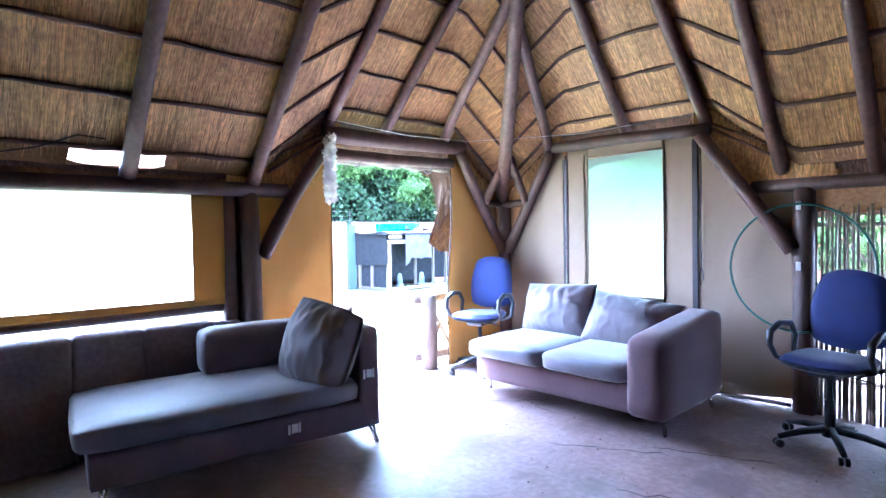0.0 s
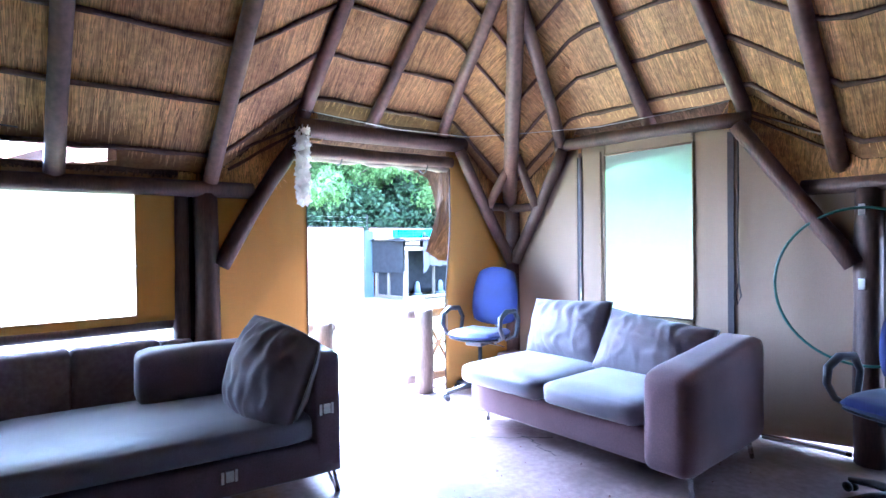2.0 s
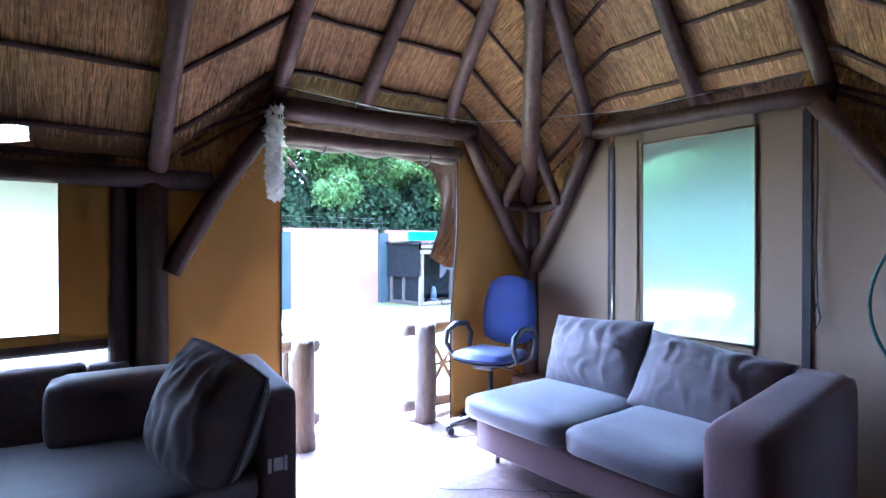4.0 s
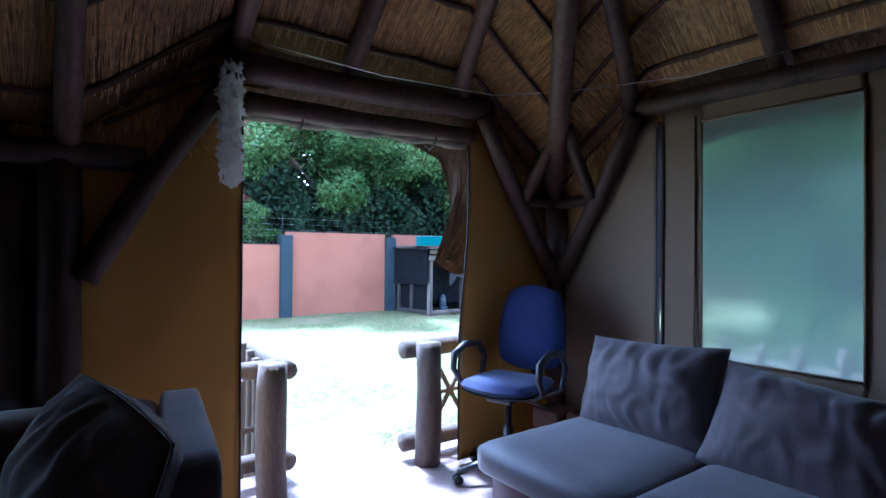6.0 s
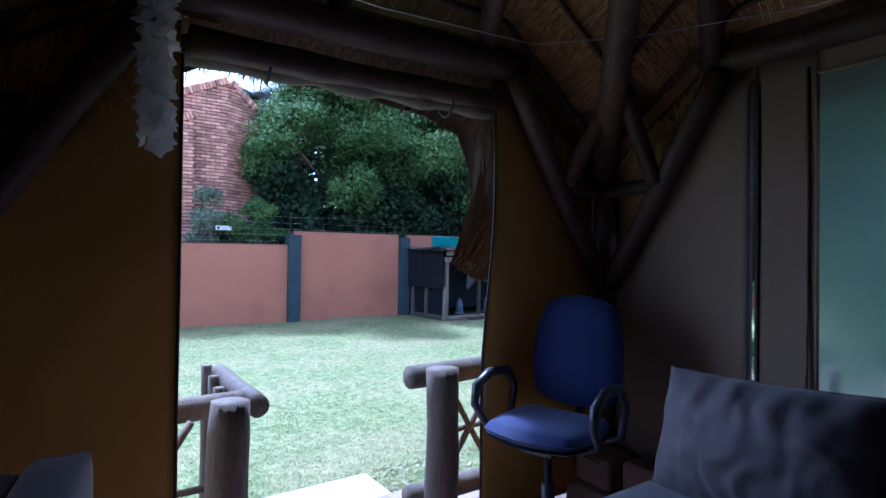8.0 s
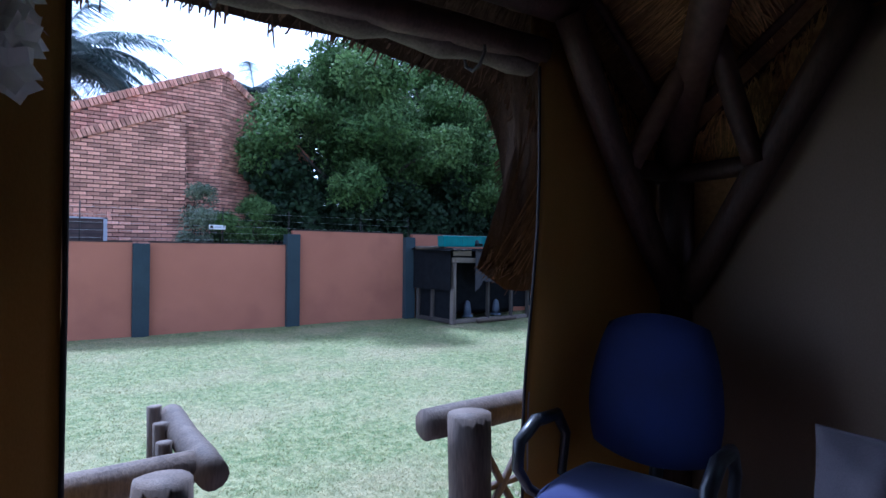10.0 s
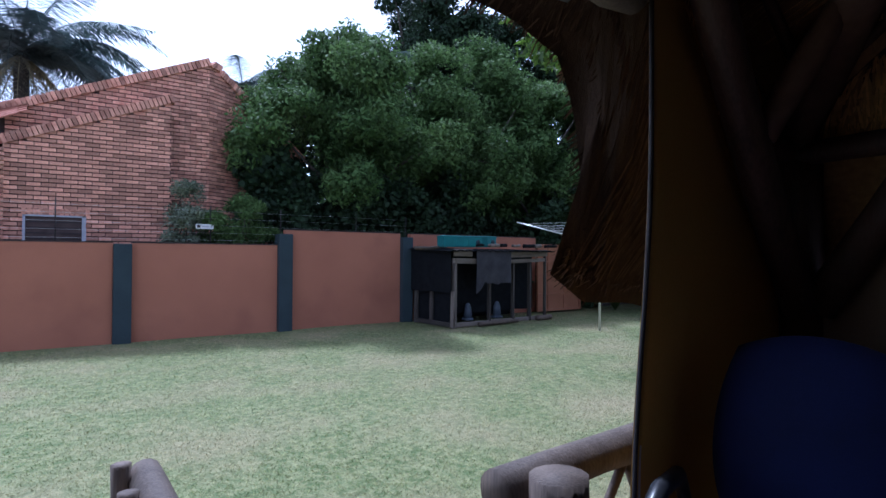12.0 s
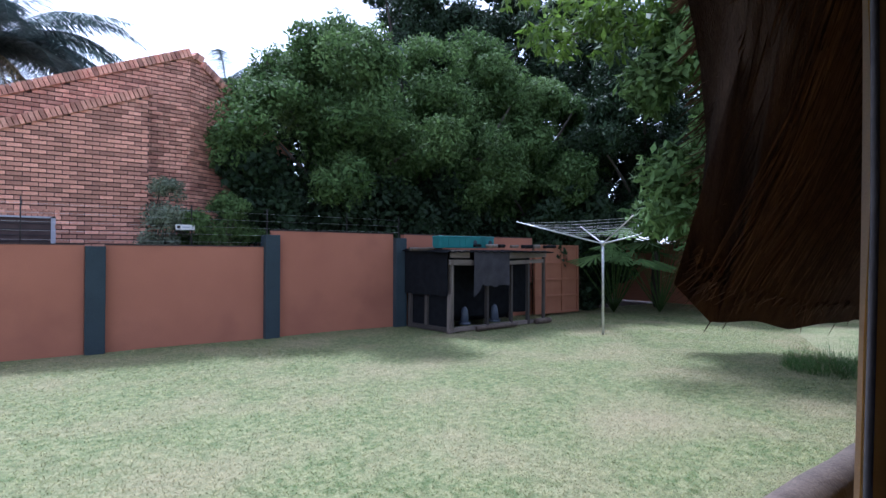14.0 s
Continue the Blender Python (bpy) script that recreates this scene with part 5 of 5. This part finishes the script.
pole("branch", (9.95, 14.1, 1.60), (11.3, 14.2, 1.72), 0.04, 0.03, GREY_POLE, None, 0.08, label="bent branch lying on the run's roof", category="branch")


def crate(m, w, label):
    c = thing("plastic_crate", m, label, "crate", "teal crates")
    part("body", box_bm((-w / 2, -0.17, 0), (w / 2, 0.17, 0.27), 0.02, 2), TEAL, c)
    part("rim", box_bm((-w / 2 - 0.012, -0.182, 0.235), (w / 2 + 0.012, 0.182, 0.262), 0.008, 1), TEAL, c)
    tube("hole", [(w / 2 - 0.12, -0.178, 0.125), (w / 2 - 0.12, -0.168, 0.125)], 0.055, PILASTER, 14, 0, c, label="round dark hole")
    for k in range(5):
        x = -w / 2 + 0.08 + k * (w - 0.32) / 5
        part("rib", box_bm((x, -0.178, 0.02), (x + 0.015, -0.165, 0.23), 0.0), TEAL, c)
    return c


crate(pose(11.15, 14.0, 1.63, 0, 0, -8), 1.05, "long teal plastic crate on the run's roof")
crate(pose(11.95, 14.05, 1.64, 0, 0, -4), 0.5, "small teal plastic crate on the run's roof")
for x in (11.6, 12.55):
    d_ = thing("drinker", pose(x, 14.25, GROUND + 0.09), "pale blue grey plastic poultry drinker", "drinker", "poultry drinkers")
    tube("tank", [(0, 0, 0.04), (0, 0, 0.30), (0, 0, 0.38), (0, 0, 0.42)], [0.11, 0.085, 0.06, 0.02], BLUE_GREY, 14, 0, d_)
    tube("dish", [(0, 0, 0), (0, 0, 0.05)], [0.15, 0.15], BLUE_GREY, 16, 0, d_)

# panelled gate right of the run
gt = thing("panel_gate", pose(14.75, 15.0, GROUND, 0, 0, -4), "rusty brown panelled steel gate", "gate")
part("leaf", box_bm((0, 0, 0.05), (1.75, 0.04, 2.02), 0.004, 1), GATE, gt)
for z in (0.05, 0.52, 1.0, 1.48, 1.96):
    part("cross_bar", box_bm((0, -0.035, z), (1.75, 0.0, z + 0.06), 0.004, 1), GATE, gt)
for x in (0, 0.40, 1.05, 1.69):
    part("stile", box_bm((x, -0.04, 0.05), (x + 0.06, 0.0, 2.02), 0.004, 1), GATE, gt)

# rotary clothes dryer
cd = thing("rotary_clothes_dryer", pose(13.37, 11.66, GROUND), "silver rotary clothes dryer standing on the lawn", "clothes dryer")
tube("pole", [(0, 0, -0.05), (0, 0, 1.3), (0, 0, 2.02)], [0.027, 0.027, 0.024], STEEL, 12, 0, cd)
tube("hub", [(0, 0, 1.93), (0, 0, 2.04)], [0.045, 0.04], STEEL, 12, 0, cd)
ARM = []
for a in (143, 53, 323, 233):
    c, s = math.cos(radians(a)), math.sin(radians(a))
    tip = Vector((1.85 * c, 1.85 * s, 2.44))
    ARM.append((c, s))
    tube("arm", [(0.03 * c, 0.03 * s, 1.98), tip], [0.016, 0.012], STEEL, 8, 0, cd)
    tube("cap", [tip, tip + Vector((0.03 * c, 0.03 * s, 0.008))], 0.018, WHITE, 8, 0, cd)
for k in range(6):
    r = 0.75 + 0.2 * k
    z = 1.98 + 0.46 * r / 1.85
    for i in range(4):
        (c0, s0), (c1, s1) = ARM[i], ARM[(i + 1) % 4]
        a, b = Vector((r * c0, r * s0, z)), Vector((r * c1, r * s1, z))
        tube("line", [a, (a + b) / 2 - Vector((0, 0, 0.02)), b], 0.003, WHITE, 4, 0, cd)

# ---- trees and shrubs ----
def leaf_cloud(clumps, per, size, spread, droop=0.3, seed=1, narrow=0.4):
    """Small folded leaves scattered round clump centres: (centre, radius) pairs."""
    r = np.random.default_rng(seed)
    n = len(clumps) * per
    cen = np.repeat(np.array([c for c, _ in clumps]), per, axis=0)
    rad = np.repeat(np.array([q for _, q in clumps]), per)
    g = r.normal(size=(n, 3))
    g /= np.linalg.norm(g, axis=1)[:, None]
    pos = cen + g * (rad * r.random(n) ** spread)[:, None] * np.array([1, 1, 0.75])
    d = np.cross(g, r.normal(size=(n, 3))) + g * 0.35
    d[:, 2] -= droop * r.random(n)
    d /= np.linalg.norm(d, axis=1)[:, None]
    up = g + r.normal(size=(n, 3)) * 0.35 + np.array([0, 0, 0.35])
    w = np.cross(d, up)
    w /= np.linalg.norm(w, axis=1)[:, None] + 1e-9
    L = (size * r.uniform(0.6, 1.3, n))[:, None]
    v = np.stack([pos, pos + d * L * 0.5 + w * L * narrow * 0.5, pos + d * L, pos + d * L * 0.5 - w * L * narrow * 0.5], axis=1).reshape(-1, 3)
    f = np.arange(n * 4).reshape(-1, 4)
    return v.tolist(), f.tolist()


def crown_clumps(centre, radii, count, clump, seed, low=-0.6):
    """Clump centres over an uneven crown: rounded billows of foliage with hollows between them."""
    r = random.Random(seed)
    out = []
    billows = max(5, count // 9)
    for b in range(billows):
        g = Vector((r.gauss(0, 1), r.gauss(0, 1), r.gauss(0, 1))).normalized()
        while g.z < low:
            g = Vector((r.gauss(0, 1), r.gauss(0, 1), r.gauss(0, 1))).normalized()
        k = r.uniform(0.70, 0.98) * (1 + 0.18 * noise.noise(g * 2.2 + Vector((seed, 0, 0))))
        c = Vector([centre[i] + g[i] * radii[i] * k for i in range(3)])
        size = r.uniform(0.8, 1.35) * clump * 1.35
        for q in range(9):
            h = (Vector((r.gauss(0, 1), r.gauss(0, 1), r.gauss(0, 1))).normalized() + Vector((0, 0, 0.35)) + g * 0.4).normalized()
            out.append((tuple(c + h * size * r.uniform(0.45, 0.8)), clump * r.uniform(0.45, 0.8)))
    for b in range(count // 3):
        g = Vector((r.gauss(0, 1), r.gauss(0, 1), r.gauss(0, 1))).normalized() * r.uniform(0.1, 0.7 if low < -0.8 else 0.5)
        out.append((tuple(centre[i] + g[i] * radii[i] for i in range(3)), clump * r.uniform(0.9, 1.4)))
    return out


def tree(x, y, height, centre, radii, count, clump, per, size, mat, seed, label, low=-0.6, trunk=0.16, narrow=0.4):
    t = thing("tree", pose(0, 0, 0), label, "tree")
    r = random.Random(seed)
    base = Vector((x, y, GROUND - 0.05))
    top = Vector((centre[0], centre[1], centre[2]))
    pts = [base.lerp(top, i / 6) + Vector((r.uniform(-0.12, 0.12), r.uniform(-0.12, 0.12), 0)) * (1 if 0 < i else 0) for i in range(7)]
    tube("trunk", pts, [trunk * (1 - 0.11 * i) for i in range(7)], BARK, 10, 0.1, t)
    cl = crown_clumps(centre, radii, count, clump, seed, low)
    for k in range(9):
        c = Vector(cl[k * len(cl) // 9][0])
        s = pts[3 + k % 3]
        mid = s.lerp(c, 0.5) + Vector((0, 0, 0.25))
        tube("limb", [s, mid, c], [trunk * 0.45, trunk * 0.3, trunk * 0.1], BARK, 7, 0.1, t)
    v, f = leaf_cloud(cl, per, size, 0.3, 0.3, seed, narrow)
    put("crown", mesh("crown", v, f, mat), t, "many small leaves in uneven clumps")
    return t


tree(9.8, 17.6, 8, (10.3, 17.1, 4.5), (3.4, 2.2, 2.6), 330, 0.62, 230, 0.14, LEAF, 11, "broad dense evergreen tree behind the garden wall")
tree(13.6, 17.4, 8, (13.6, 17.4, 5.0), (3.2, 1.9, 3.0), 300, 0.65, 220, 0.14, LEAF, 12, "tall dense evergreen tree behind the garden wall")
tree(16.6, 16.9, 8, (17.0, 17.2, 4.4), (2.6, 1.6, 3.4), 210, 0.65, 280, 0.17, LEAF, 13, "shaded evergreen tree in the garden's corner")
tree(20.2, 14.5, 8, (20.2, 14.8, 4.2), (2.8, 2.6, 3.8), 220, 0.7, 260, 0.18, LEAF_SHADED, 14, "dark shaded evergreen tree along the side boundary")
tree(15.2, 22.0, 12, (16.2, 22.5, 8.6), (3.6, 2.0, 3.8), 170, 0.8, 240, 0.2, LEAF_SHADED, 15, "tall dark tree rising behind the others", trunk=0.25)
tree(17.5, 22.5, 12, (18.9, 21.5, 8.8), (4.0, 2.0, 4.2), 190, 0.85, 240, 0.22, LEAF_SHADED, 25, "tall dark tree rising behind the others", trunk=0.25)
tree(22.5, 18.5, 10, (22.8, 18.8, 8.2), (3.6, 3.0, 5.4), 190, 0.85, 230, 0.22, LEAF_SHADED, 26, "tall dark tree rising behind the others", trunk=0.25)
tree(11.8, 1.2, 6, (11.8, 3.2, 2.9), (1.2, 5.0, 3.4), 420, 0.75, 200, 0.2, LEAF, 27, "tall dense hedge east of the thatched house", low=-0.95, trunk=0.1)
tree(13.2, 6.4, 7, (13.2, 7.0, 3.9), (1.4, 3.0, 3.0), 170, 0.7, 190, 0.22, LEAF, 41, "leafy tree east of the thatched house", low=-0.9, trunk=0.12)
# Undergrowth and hedges get their shade from the darker leaf colour.
tree(7.7, 17.3, 4, (8.0, 17.2, 2.9), (1.3, 0.8, 1.3), 60, 0.45, 220, 0.17, LEAF_SHADED, 16, "dark broadleaf shrub climbing beside the brick house", low=-0.9, trunk=0.08, narrow=0.7)
tree(11.0, 17.0, 3, (11.5, 17.0, 2.2), (4.6, 0.7, 1.3), 260, 0.5, 120, 0.17, LEAF_SHADED, 17, "shaded undergrowth behind the garden wall", low=-0.9, trunk=0.07, narrow=0.6)
tree(17.0, 15.9, 3, (17.6, 16.0, 1.8), (2.9, 0.6, 2.2), 200, 0.5, 170, 0.2, LEAF_SHADED, 18, "shaded undergrowth beside the gate", low=-0.95, trunk=0.07, narrow=0.6)
tree(21.5, 8.0, 3, (21.0, 8.5, 2.0), (1.4, 4.6, 2.6), 90, 0.6, 180, 0.2, LEAF_SHADED, 19, "shaded hedge along the side boundary", low=-0.95, trunk=0.07, narrow=0.6)
# Dark leaf mass added as a backdrop to fill the gaps between trees.
tree(15.0, 20.5, 5, (14.8, 20.3, 3.2), (9.6, 1.2, 3.6), 420, 0.85, 120, 0.27, LEAF_SHADED, 23, "tall dark hedge of trees closing the garden", low=-0.95, trunk=0.12, narrow=0.6)
tree(5.5, 16.05, 2, (5.45, 16.0, 2.1), (0.55, 0.25, 0.75), 26, 0.26, 150, 0.07, LEAF_GREY, 21, "thin grey green shrub before the brick house", low=-0.9, trunk=0.03)
tree(6.5, 16.0, 2, (6.55, 16.0, 1.95), (0.85, 0.3, 0.55), 40, 0.28, 190, 0.08, LEAF, 22, "rounded green shrub behind the garden wall", low=-0.9, trunk=0.03)


def frond(length, rise, droop, mat_n, n=84, width=0.8, hang=0.55):
    """Verts and faces of a feathered palm leaf that leaves the origin along +x."""
    v, f = [], []
    r = rnd
    for i in range(n):
        t = i / (n - 1)
        x = length * t * (1 - 0.25 * t * droop)
        z = length * (rise * t - droop * t * t)
        sl = width * math.sin(math.pi * min(1, 0.12 + t * 0.9)) ** 0.7
        for s in (-1, 1):
            o = len(v)
            tip = (x + sl * 0.45, s * sl * r.uniform(0.7, 1.0), z - sl * hang * r.uniform(0.6, 1.2))
            v += [(x - 0.022, 0, z), (x + 0.024, 0, z), tip]
            f.append((o, o + 1, o + 2))
        if i < n - 1:
            t2 = (i + 1) / (n - 1)
            x2, z2 = length * t2 * (1 - 0.25 * t2 * droop), length * (rise * t2 - droop * t2 * t2)
            o = len(v)
            w = 0.025 * (1 - t)
            v += [(x, -w, z), (x, w, z), (x2, w * 0.8, z2), (x2, -w * 0.8, z2)]
            f.append((o, o + 1, o + 2, o + 3))
    return v, f


def palm(x, y, top, length, count, label, dry=0):
    p = thing("palm_tree", pose(x, y, GROUND), label, "palm tree")
    tube("trunk", [(0, 0, -0.05), (0.05, 0, top * 0.5), (0, 0, top)], [0.24, 0.2, 0.19], BARK, 12, 0.08, p)
    for k in range(count):
        v, f = frond(length * rnd.uniform(0.85, 1.1), rnd.uniform(0.1, 0.95), rnd.uniform(0.5, 0.95), 0)
        ob = put("frond", mesh("frond", v, f, PALM), p, "arching feathered frond")
        ob.matrix_local = pose(0, 0, top, 0, 0, 360 * k / count + rnd.uniform(-8, 8))
    for k in range(dry):
        v, f = frond(length * rnd.uniform(0.3, 0.55), rnd.uniform(-1.2, -0.2), 0.8, 0, 24, 0.5, 0.9)
        ob = put("dry_frond", mesh("frond", v, f, PALM_DRY), p, "dry hanging frond")
        ob.matrix_local = pose(0, 0, top - 0.1, 0, 0, 360 * k / dry)
    return p


palm(2.4, 24.0, 7.6, 4.6, 84, "tall palm tree with feathered fronds behind the brick house", 20)
palm(13.0, 20.6, 8.1, 2.2, 14, "palm tree standing among the dark trees", 4)
palm(9.3, 26.0, 8.4, 2.6, 12, "distant palm tree behind the evergreen tree", 2)

# hanging grey palm leaf and large-leaved plants in the corner
v, f = frond(1.1, -0.5, 1.4, 0, 26, 0.3, 0.9)
ob = put("hanging_frond", mesh("frond", v, f, LEAF_GREY), None, "pale grey dead frond hanging among the leaves", "frond")
ob.matrix_world = pose(14.6, 16.0, 5.0, 0, 55, 20)


def big_leaf_plant(x, y, h, count, size, label, seed):
    p = thing("large_leaved_plant", pose(x, y, GROUND), label, "plant")
    r = random.Random(seed)
    for k in range(count):
        a, tilt, L = r.uniform(0, 6.28), r.uniform(0.1, 0.7), r.uniform(0.6, 1.0) * h
        tip = Vector((math.cos(a) * math.sin(tilt) * L, math.sin(a) * math.sin(tilt) * L, math.cos(tilt) * L))
        tube("stalk", [(0, 0, 0), tip * 0.55 + Vector((0, 0, 0.12)), tip], [0.014, 0.011, 0.007], LEAF, 5, 0, p)
        v, f = [], []
        s = size * r.uniform(0.7, 1.2)
        d = Vector((math.cos(a), math.sin(a), -0.35)).normalized()
        w = Vector((-math.sin(a), math.cos(a), 0))
        for i in range(9):
            t = (i - 4) / 4
            o = len(v)
            e = tip + d * s * (1 - 0.45 * abs(t)) + w * s * 0.75 * t
            u = (d * 0.3 + w * 0.5).normalized() * s * 0.07
            v += [tip - u * 0.6, tip + u * 0.6, e + u + Vector((0, 0, -0.05 * s)), e - u + Vector((0, 0, -0.05 * s))]
            f.append((o, o + 1, o + 2, o + 3))
        put("leaf", mesh("leaf", v, f, LEAF), p)
    return p


big_leaf_plant(17.6, 14.4, 3.2, 30, 0.85, "large split-leaved plant in the garden's corner", 5)
big_leaf_plant(18.8, 13.6, 3.3, 26, 0.85, "large split-leaved plant in the garden's corner", 6)
big_leaf_plant(20.0, 12.0, 2.8, 20, 0.8, "large split-leaved plant in the garden's corner", 7)

# overhanging branch of bright leaves
br = thing("tree", pose(0, 0, 0), "bright green broadleaf tree overhanging the lawn", "tree")
tube("trunk", [(16.4, 7.2, GROUND - 0.05), (16.2, 7.5, 2.5), (15.6, 8.2, 4.8), (14.5, 9.0, 6.3)], [0.14, 0.12, 0.09, 0.06], BARK, 9, 0.1, br)
pts = [(14.5, 9.0, 6.3), (13.2, 9.8, 5.95), (11.8, 10.5, 5.6), (10.8, 11.0, 5.4)]
tube("limb", pts, [0.06, 0.045, 0.03, 0.012], BARK, 7, 0.1, br)
cl = []
for i in range(80):
    t = rnd.random()
    a, b = Vector(pts[int(t * 2.99)]), Vector(pts[int(t * 2.99) + 1])
    c = a.lerp(b, t * 2.99 % 1) + Vector((rnd.gauss(0, 0.45), rnd.gauss(0, 0.45), rnd.gauss(0.1, 0.28)))
    cl.append((tuple(c), 0.28))
v, f = leaf_cloud(cl, 42, 0.21, 0.5, 0.8, 31, 0.38)
put("leaves", mesh("leaves", v, f, LEAF_BRIGHT), br, "bright elongated leaves")

# grass tuft at the lawn's edge
tuft = thing("grass_tuft", pose(13.2, 7.25, GROUND), "tall bright green grass tuft at the lawn's edge", "plant")
v, f = [], []
for i in range(1500):
    a, q = rnd.uniform(0, 6.28), rnd.random() ** 0.5 * 0.85
    x, y = q * math.cos(a), q * math.sin(a) * 0.9
    h = rnd.uniform(0.1, 0.28) + (0.3 if rnd.random() < 0.06 else 0)
    lx, ly = rnd.gauss(0, 0.12), rnd.gauss(0, 0.12)
    o = len(v)
    v += [(x - 0.008, y, 0), (x + 0.008, y, 0), (x + lx, y + ly, h)]
    f.append((o, o + 1, o + 2))
put("foliage", mesh("blades", v, f, BLADE_GREEN), tuft)
